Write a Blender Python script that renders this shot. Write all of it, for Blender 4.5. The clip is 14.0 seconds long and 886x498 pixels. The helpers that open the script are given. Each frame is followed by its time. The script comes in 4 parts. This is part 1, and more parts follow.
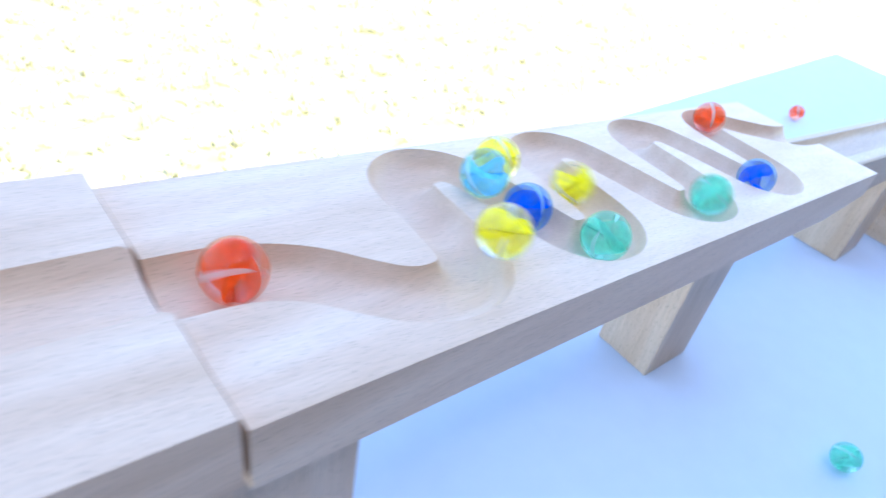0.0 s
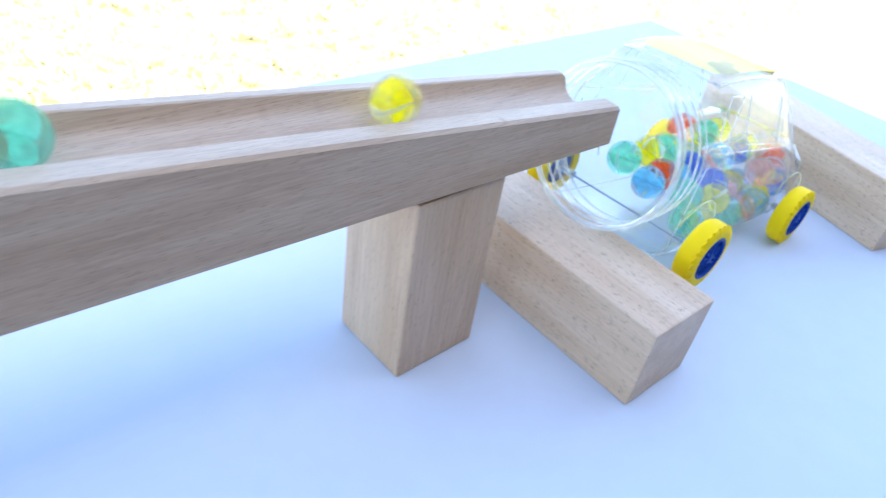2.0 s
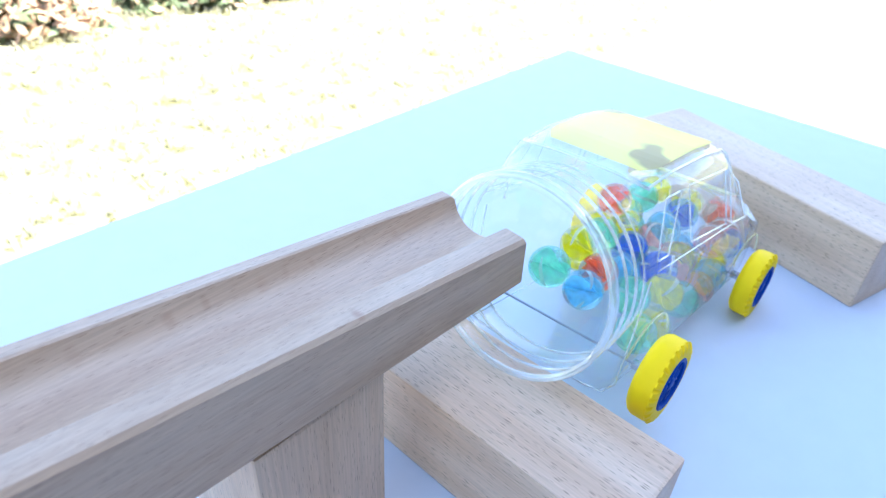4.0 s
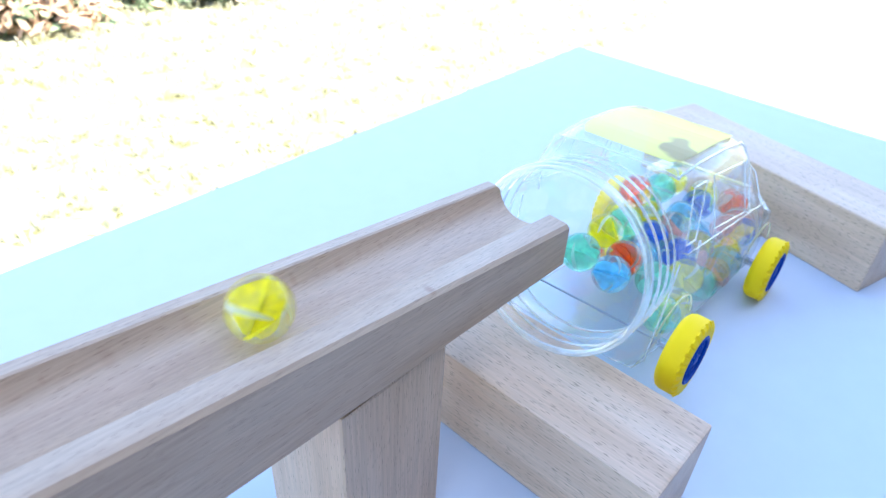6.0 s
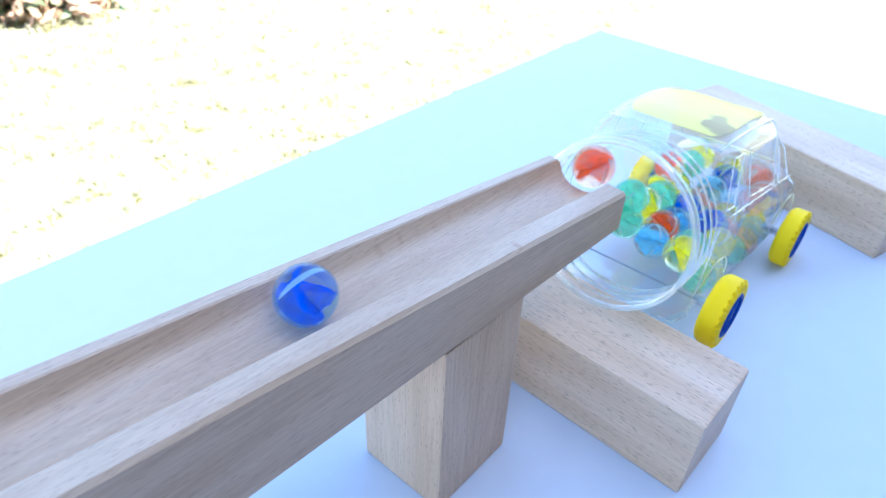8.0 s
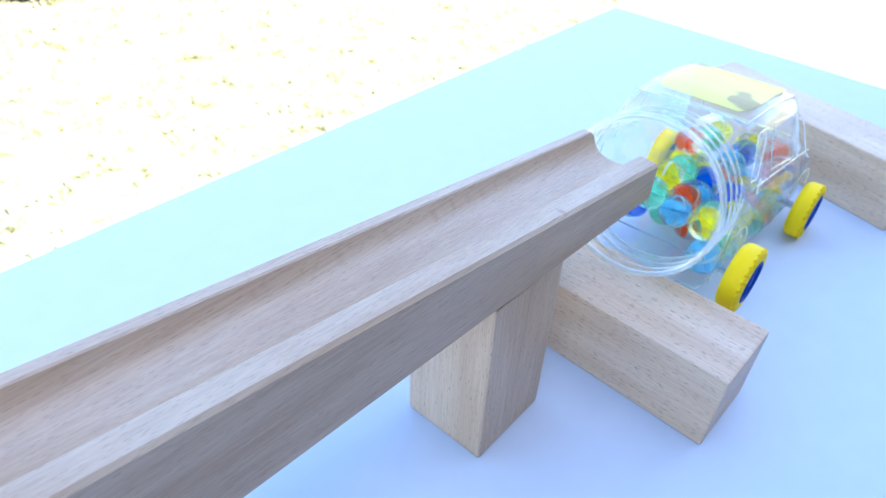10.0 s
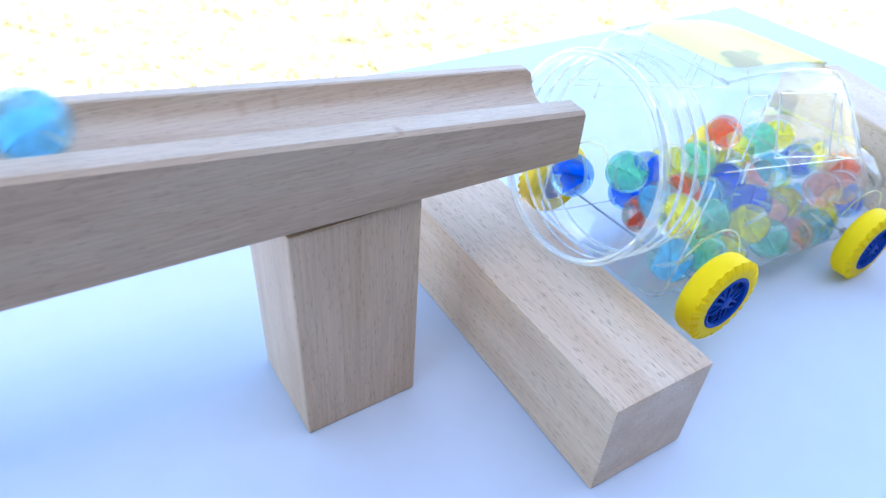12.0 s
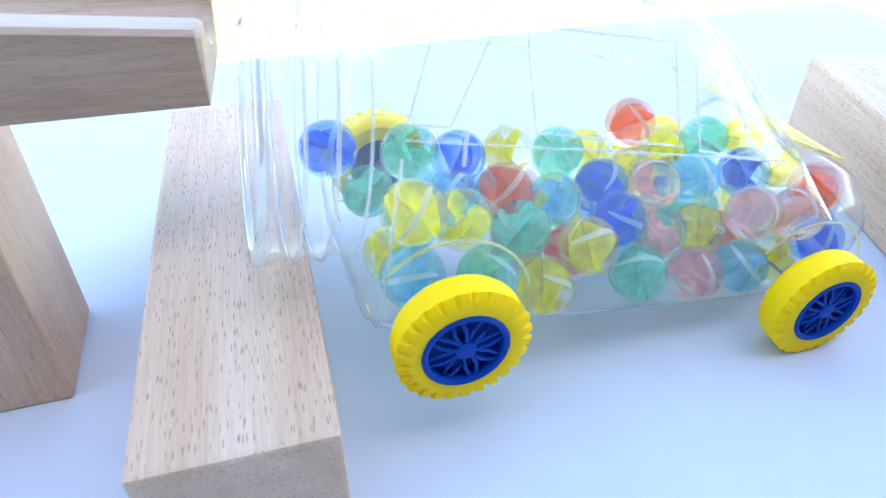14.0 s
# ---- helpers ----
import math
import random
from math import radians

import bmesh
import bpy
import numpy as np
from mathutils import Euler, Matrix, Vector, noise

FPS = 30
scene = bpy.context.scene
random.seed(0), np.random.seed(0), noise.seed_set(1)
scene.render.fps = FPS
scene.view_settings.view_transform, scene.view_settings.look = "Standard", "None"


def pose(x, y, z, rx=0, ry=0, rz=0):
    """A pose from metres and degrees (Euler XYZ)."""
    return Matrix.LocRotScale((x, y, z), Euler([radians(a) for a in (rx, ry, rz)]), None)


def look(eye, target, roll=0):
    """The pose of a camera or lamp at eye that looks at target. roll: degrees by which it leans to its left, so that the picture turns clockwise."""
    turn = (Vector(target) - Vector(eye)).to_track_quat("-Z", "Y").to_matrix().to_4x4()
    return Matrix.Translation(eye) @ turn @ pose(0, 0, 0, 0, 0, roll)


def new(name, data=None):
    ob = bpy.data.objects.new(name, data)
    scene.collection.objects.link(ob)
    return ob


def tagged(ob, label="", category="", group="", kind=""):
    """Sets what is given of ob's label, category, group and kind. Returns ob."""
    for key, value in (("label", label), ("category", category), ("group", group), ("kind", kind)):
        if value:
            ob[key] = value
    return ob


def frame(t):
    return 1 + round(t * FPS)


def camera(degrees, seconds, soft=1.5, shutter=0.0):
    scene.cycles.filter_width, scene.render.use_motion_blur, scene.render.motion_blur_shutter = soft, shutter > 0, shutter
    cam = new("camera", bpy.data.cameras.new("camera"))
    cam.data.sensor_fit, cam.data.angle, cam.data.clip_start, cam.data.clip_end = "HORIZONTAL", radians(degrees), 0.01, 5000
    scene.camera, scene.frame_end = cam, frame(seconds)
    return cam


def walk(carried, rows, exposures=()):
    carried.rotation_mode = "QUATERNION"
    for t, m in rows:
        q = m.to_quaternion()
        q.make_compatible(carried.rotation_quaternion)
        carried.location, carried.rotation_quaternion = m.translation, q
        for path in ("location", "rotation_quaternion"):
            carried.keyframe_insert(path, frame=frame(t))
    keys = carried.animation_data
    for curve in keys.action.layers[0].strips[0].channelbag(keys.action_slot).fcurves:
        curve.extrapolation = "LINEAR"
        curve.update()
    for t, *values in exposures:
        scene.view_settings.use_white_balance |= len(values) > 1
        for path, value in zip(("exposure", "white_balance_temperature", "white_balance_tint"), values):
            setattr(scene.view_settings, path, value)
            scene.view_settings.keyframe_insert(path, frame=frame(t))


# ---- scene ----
cam = camera(68.5, 14.0, 1.1, 0.2)
cam.data.dof.use_dof = True
cam.data.dof.focus_distance, cam.data.dof.aperture_fstop = 0.19, 22.0
PATH = [
    (0, (-0.5374, -0.0848, 0.2891), (-0.4253, 0.0242, 0.1643), 11.12),
    (0.3, (-0.4673, -0.0965, 0.2751), (-0.3566, 0.0143, 0.1508), 8.11),
    (0.5, (-0.4236, -0.0949, 0.2632), (-0.3117, 0.0167, 0.1406), 9.82),
    (0.7, (-0.3797, -0.0944, 0.2473), (-0.2666, 0.0217, 0.1301), 11.29),
    (1, (-0.3139, -0.1041, 0.2245), (-0.1999, 0.0121, 0.1083), 14.21),
    (1.3, (-0.2429, -0.1197, 0.2102), (-0.1249, -0.0065, 0.0950), 16.59),
    (1.5, (-0.2028, -0.1240, 0.1960), (-0.0802, -0.0158, 0.0808), 17.49),
    (2, (-0.1193, -0.1244, 0.1965), (-0.0025, -0.0154, 0.0761), 9.73),
    (2.5, (-0.0536, -0.1009, 0.1872), (0.0700, 0.0064, 0.0723), 7.45),
    (3, (-0.0402, -0.0871, 0.1984), (0.0851, 0.0196, 0.0848), 3.65),
    (5.5, (-0.0604, -0.0864, 0.2076), (0.0664, 0.0163, 0.0920), 3.40),
    (6.5, (-0.0762, -0.0837, 0.2150), (0.0488, 0.0205, 0.0988), 2.85),
    (7.5, (-0.0949, -0.0849, 0.2190), (0.0289, 0.0188, 0.1009), 2.20),
    (8.5, (-0.1187, -0.0823, 0.2256), (0.0041, 0.0185, 0.1041), 2.95),
    (9, (-0.1299, -0.0803, 0.2287), (-0.0080, 0.0195, 0.1054), 2.72),
    (11.5, (-0.0944, -0.1089, 0.2093), (0.0154, -0.0015, 0.0813), 4.36),
    (12, (-0.0422, -0.1281, 0.1841), (0.0484, 0.0001, 0.0602), 4.27),
    (12.5, (0.0006, -0.1411, 0.1666), (0.0706, -0.0007, 0.0426), 4.13),
    (13, (0.0468, -0.1445, 0.1553), (0.1008, 0.0059, 0.0351), 1.33),
    (13.5, (0.0854, -0.1479, 0.1460), (0.1325, 0.0052, 0.0261), -0.38),
    (14, (0.1019, -0.1448, 0.1432), (0.1500, 0.0073, 0.0226), 0.33),
]
walk(cam, [(t, look(eye, target, roll)) for t, eye, target, roll in PATH], [(0.0, 2.50, 5600, 10), (0.5, 2.50, 5800, 10), (1.0, 2.52, 6050, 10), (1.5, 2.54, 6350, 10), (3.0, 2.52, 5900, 9), (5.3, 2.48, 5750, 9), (9.2, 2.48, 5600, 9), (12.0, 2.54, 6100, 10), (12.5, 2.58, 6200, 10), (14.0, 2.70, 6350, 11)])

# ---- world and sun: open shade behind an added house, sunlit lawn beyond ----
SUN_ELEVATION, SUN_AZIMUTH = 58.0, 160.0
world = bpy.data.worlds.new("sky")
scene.world = world
world.use_nodes = True
wn = world.node_tree.nodes
sky = wn.new("ShaderNodeTexSky")
sky.sky_type, sky.sun_disc = "NISHITA", False
sky.sun_elevation, sky.sun_rotation = radians(SUN_ELEVATION), radians(SUN_AZIMUTH)
wn["Background"].inputs["Strength"].default_value = 0.15
world.node_tree.links.new(sky.outputs[0], wn["Background"].inputs["Color"])
sun = new("sun", bpy.data.lights.new("sun", "SUN"))
sun.data.energy, sun.data.angle, sun.data.color = 5.0, radians(0.53), (1.0, 0.94, 0.84)
az, el = radians(SUN_AZIMUTH), radians(SUN_ELEVATION)
toward = Vector((math.sin(az) * math.cos(el), math.cos(az) * math.cos(el), math.sin(el)))
sun.matrix_world = look(toward * 20, (0, 0, 0))

scene.cycles.caustics_refractive = scene.cycles.caustics_reflective = True
scene.cycles.max_bounces, scene.cycles.transmission_bounces, scene.cycles.transparent_max_bounces = 24, 24, 24

# ---- materials ----


def material(name):
    m = bpy.data.materials.new(name)
    m.use_nodes = True
    return m, m.node_tree.nodes, m.node_tree.links, m.node_tree.nodes["Principled BSDF"]


def ramp(nodes, stops):
    r = nodes.new("ShaderNodeValToRGB")
    e = r.color_ramp.elements
    e[0].position, e[0].color = stops[0][0], (*stops[0][1], 1)
    e[1].position, e[1].color = stops[-1][0], (*stops[-1][1], 1)
    for p, c in stops[1:-1]:
        n = e.new(p)
        n.color = (*c, 1)
    return r


def beech(name, grain, tone=1.0, knots=(), fleck=0.42, streaky=0.42):
    """Unfinished beech; grain: the axis along which the fibres run (0, 1, 2)."""
    m, n, l, b = material(name)
    co = n.new("ShaderNodeTexCoord")
    info = n.new("ShaderNodeObjectInfo")
    shift = n.new("ShaderNodeVectorMath")
    shift.operation = "MULTIPLY_ADD"
    l.new(info.outputs["Random"], shift.inputs[0])
    shift.inputs[1].default_value = (0.7, 0.9, 1.1)
    l.new(co.outputs["Object"], shift.inputs[2])

    def mapped(along, across):
        mp = n.new("ShaderNodeMapping")
        mp.inputs["Scale"].default_value = [along if k == grain else across for k in range(3)]
        l.new(shift.outputs[0], mp.inputs[0])
        return mp

    broad = n.new("ShaderNodeTexNoise")
    broad.inputs["Scale"].default_value, broad.inputs["Detail"].default_value = 1.0, 5
    l.new(mapped(9, 75).outputs[0], broad.inputs["Vector"])
    flecks = n.new("ShaderNodeTexVoronoi")
    flecks.inputs["Scale"].default_value = 1.0
    l.new(mapped(200, 2300).outputs[0], flecks.inputs["Vector"])
    fibre = n.new("ShaderNodeTexNoise")
    fibre.inputs["Scale"].default_value, fibre.inputs["Detail"].default_value = 1.0, 3
    l.new(mapped(45, 1500).outputs[0], fibre.inputs["Vector"])
    c = [Vector(v) * tone for v in ((0.585, 0.385, 0.235), (0.665, 0.46, 0.30), (0.73, 0.54, 0.375))]
    tint = ramp(n, [(0.30, c[0]), (0.5, c[1]), (0.68, c[2])])
    l.new(broad.outputs[0], tint.inputs[0])
    lens = ramp(n, [(0.16, (1, 1, 1)), (0.30, (0, 0, 0))])
    l.new(flecks.outputs["Distance"], lens.inputs[0])
    some = ramp(n, [(0.22, (0, 0, 0)), (0.55, (1, 1, 1))])
    l.new(flecks.outputs["Color"], some.inputs[0])
    pick = n.new("ShaderNodeMath")
    pick.operation = "MULTIPLY"
    l.new(lens.outputs[0], pick.inputs[0])
    l.new(some.outputs[0], pick.inputs[1])
    half = n.new("ShaderNodeMath")
    half.operation = "MULTIPLY"
    half.inputs[1].default_value = fleck
    l.new(pick.outputs[0], half.inputs[0])
    mix = n.new("ShaderNodeMix")
    mix.data_type = "RGBA"
    l.new(half.outputs[0], mix.inputs[0])
    l.new(tint.outputs[0], mix.inputs[6])
    mix.inputs[7].default_value = (0.15, 0.075, 0.04, 1)
    fine = n.new("ShaderNodeMix")
    fine.data_type, fine.blend_type = "RGBA", "MULTIPLY"
    fine.inputs[0].default_value = streaky
    l.new(mix.outputs[2], fine.inputs[6])
    l.new(fibre.outputs[0], fine.inputs[7])
    gain = n.new("ShaderNodeMix")
    gain.data_type, gain.blend_type = "RGBA", "MULTIPLY"
    gain.inputs[0].default_value = 1
    gain.inputs[7].default_value = (*[1 + 0.52 * streaky] * 3, 1)
    l.new(fine.outputs[2], gain.inputs[6])
    colour = gain.outputs[2]
    for x, y, z, size, deep in knots:
        off = n.new("ShaderNodeMapping")
        off.vector_type = "POINT"
        off.inputs["Scale"].default_value = (1.9 / size, 1.4 / size, 1 / size)
        off.inputs["Location"].default_value = (-x * 1.9 / size, -y * 1.4 / size, -z / size)
        l.new(co.outputs["Object"], off.inputs[0])
        wob = n.new("ShaderNodeVectorMath")
        wob.operation = "MULTIPLY_ADD"
        l.new(fibre.outputs[0], wob.inputs[0])
        wob.inputs[1].default_value = (0.7, 0.7, 0.7)
        l.new(off.outputs[0], wob.inputs[2])
        dist = n.new("ShaderNodeVectorMath")
        dist.operation = "LENGTH"
        l.new(wob.outputs[0], dist.inputs[0])
        spot = ramp(n, [(0.35, (deep, deep, deep)), (1.0, (0, 0, 0))])
        l.new(dist.outputs["Value"], spot.inputs[0])
        km = n.new("ShaderNodeMix")
        km.data_type = "RGBA"
        l.new(spot.outputs[0], km.inputs[0])
        l.new(colour, km.inputs[6])
        km.inputs[7].default_value = (0.26, 0.11, 0.06, 1)
        colour = km.outputs[2]
    l.new(colour, b.inputs["Base Color"])
    b.inputs["Roughness"].default_value = 0.42
    bump = n.new("ShaderNodeBump")
    bump.inputs["Strength"].default_value, bump.inputs["Distance"].default_value = 0.25, 0.0003
    l.new(fibre.outputs[0], bump.inputs["Height"])
    l.new(bump.outputs[0], b.inputs["Normal"])
    return m


def plain(name, colour, rough, bump_scale=0.0, bump=0.0, vary=0.06, specular=0.5):
    m, n, l, b = material(name)
    co = n.new("ShaderNodeTexCoord")
    noi = n.new("ShaderNodeTexNoise")
    noi.inputs["Scale"].default_value, noi.inputs["Detail"].default_value = bump_scale or 40, 6
    l.new(co.outputs["Object"], noi.inputs["Vector"])
    r = ramp(n, [(0.3, Vector(colour) * (1 - vary)), (0.7, [min(1, v * (1 + vary)) for v in colour])])
    l.new(noi.outputs[0], r.inputs[0])
    l.new(r.outputs[0], b.inputs["Base Color"])
    b.inputs["Roughness"].default_value = rough
    b.inputs["Specular IOR Level"].default_value = specular
    if bump:
        bp = n.new("ShaderNodeBump")
        bp.inputs["Strength"].default_value, bp.inputs["Distance"].default_value = bump, 0.0005
        l.new(noi.outputs[0], bp.inputs["Height"])
        l.new(bp.outputs[0], b.inputs["Normal"])
    return m


def solid_glass(name, colour, rough=0.0, ior=1.5):
    m, n, l, b = material(name)
    b.inputs["Base Color"].default_value = (*colour, 1)
    b.inputs["Roughness"].default_value = rough
    b.inputs["IOR"].default_value = ior
    b.inputs["Transmission Weight"].default_value = 1
    straight = n.new("ShaderNodeBsdfTransparent")
    straight.inputs[0].default_value = (*colour, 1)
    mx = n.new("ShaderNodeMixShader")
    mx.inputs[0].default_value = 0.66
    l.new(b.outputs[0], mx.inputs[1])
    l.new(straight.outputs[0], mx.inputs[2])
    l.new(mx.outputs[0], n["Material Output"].inputs["Surface"])
    return m


def thin_plastic(name, colour, least=0.07, haze=0.03):
    """A clear blow-moulded wall, too thin to bend light much: see-through with a gloss."""
    m, n, l, b = material(name)
    co = n.new("ShaderNodeTexCoord")
    wav = n.new("ShaderNodeTexNoise")
    wav.inputs["Scale"].default_value, wav.inputs["Detail"].default_value = 45, 3
    l.new(co.outputs["Object"], wav.inputs["Vector"])
    bp = n.new("ShaderNodeBump")
    bp.inputs["Strength"].default_value, bp.inputs["Distance"].default_value = 0.35, 0.002
    l.new(wav.outputs[0], bp.inputs["Height"])
    clear = n.new("ShaderNodeBsdfTransparent")
    clear.inputs[0].default_value = (*colour, 1)
    gloss = n.new("ShaderNodeBsdfGlossy")
    gloss.inputs["Roughness"].default_value = 0.06
    l.new(bp.outputs[0], gloss.inputs["Normal"])
    face = n.new("ShaderNodeLayerWeight")
    face.inputs["Blend"].default_value = 0.5
    l.new(bp.outputs[0], face.inputs["Normal"])
    power = n.new("ShaderNodeMath")
    power.operation = "POWER"
    power.inputs[1].default_value = 4.0
    l.new(face.outputs["Facing"], power.inputs[0])
    fres = n.new("ShaderNodeMath")
    fres.operation = "MULTIPLY_ADD"
    fres.inputs[1].default_value, fres.inputs[2].default_value = 0.65, least
    l.new(power.outputs[0], fres.inputs[0])
    mix = n.new("ShaderNodeMixShader")
    l.new(fres.outputs[0], mix.inputs[0])
    l.new(clear.outputs[0], mix.inputs[1])
    l.new(gloss.outputs[0], mix.inputs[2])
    milk = n.new("ShaderNodeBsdfTranslucent")
    milk.inputs[0].default_value = (0.92, 0.95, 0.95, 1)
    hazy = n.new("ShaderNodeMixShader")
    hazy.inputs[0].default_value = haze
    l.new(mix.outputs[0], hazy.inputs[1])
    l.new(milk.outputs[0], hazy.inputs[2])
    l.new(hazy.outputs[0], n["Material Output"].inputs["Surface"])
    n.remove(b)
    return m


def lawn_material():
    m, n, l, b = material("dry_lawn")
    co = n.new("ShaderNodeTexCoord")
    a = n.new("ShaderNodeTexNoise")
    a.inputs["Scale"].default_value, a.inputs["Detail"].default_value = 9, 2
    l.new(co.outputs["Object"], a.inputs["Vector"])
    v = n.new("ShaderNodeTexVoronoi")
    v.inputs["Scale"].default_value = 17
    l.new(co.outputs["Object"], v.inputs["Vector"])
    mx = n.new("ShaderNodeMath")
    mx.operation = "MULTIPLY_ADD"
    mx.inputs[1].default_value = 0.32
    l.new(v.outputs["Distance"], mx.inputs[0])
    l.new(a.outputs[0], mx.inputs[2])
    r = ramp(n, [(0.36, (0.19, 0.170, 0.058)), (0.62, (0.235, 0.214, 0.095)), (0.90, (0.42, 0.40, 0.27))])
    l.new(mx.outputs[0], r.inputs[0])
    l.new(r.outputs[0], b.inputs["Base Color"])
    b.inputs["Roughness"].default_value = 0.9
    return m


WOOD_X, WOOD_Y, WOOD_Z = beech("beech_along", 0, 0.99, fleck=0.34, streaky=0.24), beech("beech_across", 1, 0.97, fleck=0.85), beech("beech_upright", 2, 0.92, fleck=0.5)
SLIDE_WOOD = beech("beech_slide", 0, 0.77, [(0.0325, 0.0012, 0.1052, 0.0032, 0.45), (0.0523, -0.0055, 0.0967, 0.0025, 0.4)] + [(0.01 * x, 0.01 * (3.02 - 0.0502 * x), 0.01 * (10.62 - 0.098 * x), 0.0028 + 0.0014 * math.sin(3 * x), 0.13 + 0.05 * math.sin(7 * x)) for x in (-11.0, -9.2, -6.4, -4.9, -3.6, -1.8, 0.2, 1.1, 2.6, 3.3, 4.1, 5.9, 7.0)], 0.34)
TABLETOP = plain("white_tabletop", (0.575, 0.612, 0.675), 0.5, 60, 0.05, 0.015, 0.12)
JAR = thin_plastic("clear_plastic", (0.99, 0.996, 0.997), 0.06, 0.055)
RIDGE = thin_plastic("clear_plastic_bead", (0.97, 0.985, 0.99), 0.30, 0.20)
ARCH = thin_plastic("yellow_tinted_plastic", (1.0, 0.93, 0.45), 0.15, 0.3)
TYRE = plain("yellow_rubber", (1.0, 0.68, 0.0), 0.55, 90, 0.1, 0.02, 0.2)
RIM = plain("blue_plastic", (0.0, 0.05, 0.34), 0.5, 90, 0.05, 0.06, 0.2)
FILM, fn, fl, fb = material("yellow_film")
film_place = fn.new("ShaderNodeTexCoord")
film_print = fn.new("ShaderNodeTexNoise")
film_print.inputs["Scale"].default_value, film_print.inputs["Detail"].default_value = 60, 1
fl.new(film_place.outputs["Object"], film_print.inputs["Vector"])
film_tint = ramp(fn, [(0.34, (0.46, 0.36, 0.17)), (0.40, (0.98, 0.87, 0.22))])
fl.new(film_print.outputs[0], film_tint.inputs[0])
fl.new(film_tint.outputs[0], fb.inputs["Base Color"])
fb.inputs["Roughness"].default_value = 0.35
film_clear = fn.new("ShaderNodeBsdfTransparent")
film_clear.inputs[0].default_value = (1.0, 0.97, 0.74, 1)
film_mix = fn.new("ShaderNodeMixShader")
film_mix.inputs[0].default_value = 0.5
fl.new(film_clear.outputs[0], film_mix.inputs[1])
fl.new(fb.outputs[0], film_mix.inputs[2])
fl.new(film_mix.outputs[0], fn["Material Output"].inputs["Surface"])
LAWN = lawn_material()
GRASS, gn, gl, gb = material("dry_grass")
blade = gn.new("ShaderNodeNewGeometry")
blade_tint = ramp(gn, [(0.0, (0.46, 0.43, 0.24)), (0.6, (0.52, 0.49, 0.33)), (1.0, (0.66, 0.63, 0.50))])
gl.new(blade.outputs["Random Per Island"], blade_tint.inputs[0])
gl.new(blade_tint.outputs[0], gb.inputs["Base Color"])
gb.inputs["Roughness"].default_value = 0.8
blade_glow = gn.new("ShaderNodeBsdfTranslucent")
gl.new(blade_tint.outputs[0], blade_glow.inputs[0])
blade_mix = gn.new("ShaderNodeMixShader")
blade_mix.inputs[0].default_value = 0.65
gl.new(gb.outputs[0], blade_mix.inputs[1])
gl.new(blade_glow.outputs[0], blade_mix.inputs[2])
gl.new(blade_mix.outputs[0], gn["Material Output"].inputs["Surface"])
# near-black, so the added house throws little light onto the front faces
SHADE_WALL = plain("shade_wall", (0.05, 0.045, 0.04), 0.9, 12, 0.3)
SHADE_ROOF = plain("shade_roof", (0.09, 0.06, 0.045), 0.8, 9, 0.3, 0.2)
LEAF_GREEN = plain("shrub_leaf", (0.11, 0.14, 0.06), 0.7, 3, 0, 0.4)
LEAF_DRY = plain("dry_leaf", (0.44, 0.28, 0.17), 0.8, 3, 0, 0.4)
STREAK = plain("white_swirl", (0.82, 0.83, 0.78), 0.5, 200, 0, 0.05)
streak_nodes = STREAK.node_tree.nodes
streak_clear = streak_nodes.new("ShaderNodeBsdfTransparent")
streak_mix = streak_nodes.new("ShaderNodeMixShader")
streak_mix.inputs[0].default_value = 0.45
STREAK.node_tree.links.new(streak_nodes["Principled BSDF"].outputs[0], streak_mix.inputs[1])
STREAK.node_tree.links.new(streak_clear.outputs[0], streak_mix.inputs[2])
STREAK.node_tree.links.new(streak_mix.outputs[0], streak_nodes["Material Output"].inputs["Surface"])
STEEL = plain("axle_steel", (0.30, 0.34, 0.40), 0.35)
GREY_PAINT = plain("table_frame", (0.55, 0.56, 0.58), 0.4)

# ---- helpers: plans are in decimetres, meshes are scaled to metres ----
DM = 0.1


def part(name, bm, mat, parent=None, label="", smooth=False):
    bmesh.ops.scale(bm, vec=(DM, DM, DM), verts=bm.verts)
    bmesh.ops.recalc_face_normals(bm, faces=bm.faces)
    me = bpy.data.meshes.new(name)
    bm.to_mesh(me)
    bm.free()
    me.materials.append(mat)
    if smooth:
        for p in me.polygons:
            p.use_smooth = True
    ob = new(name, me)
    ob.parent = parent
    return tagged(ob, label)


def empty(name, m=None):
    ob = new(name)
    if m is not None:
        ob.matrix_world = m
    return ob


def box_bm(x0, y0, z0, x1, y1, z1, bevel=0.015, segments=2):
    bm = bmesh.new()
    bmesh.ops.create_cube(bm, size=1)
    for v in bm.verts:
        v.co = Vector(((x0 + x1) / 2 + v.co.x * (x1 - x0), (y0 + y1) / 2 + v.co.y * (y1 - y0), (z0 + z1) / 2 + v.co.z * (z1 - z0)))
    if bevel:
        bmesh.ops.bevel(bm, geom=bm.edges[:], offset=bevel, segments=segments, affect="EDGES", profile=0.6)
    return bm


def at_dm(x, y, z, rx=0, ry=0, rz=0):
    return pose(x * DM, y * DM, z * DM, rx, ry, rz)


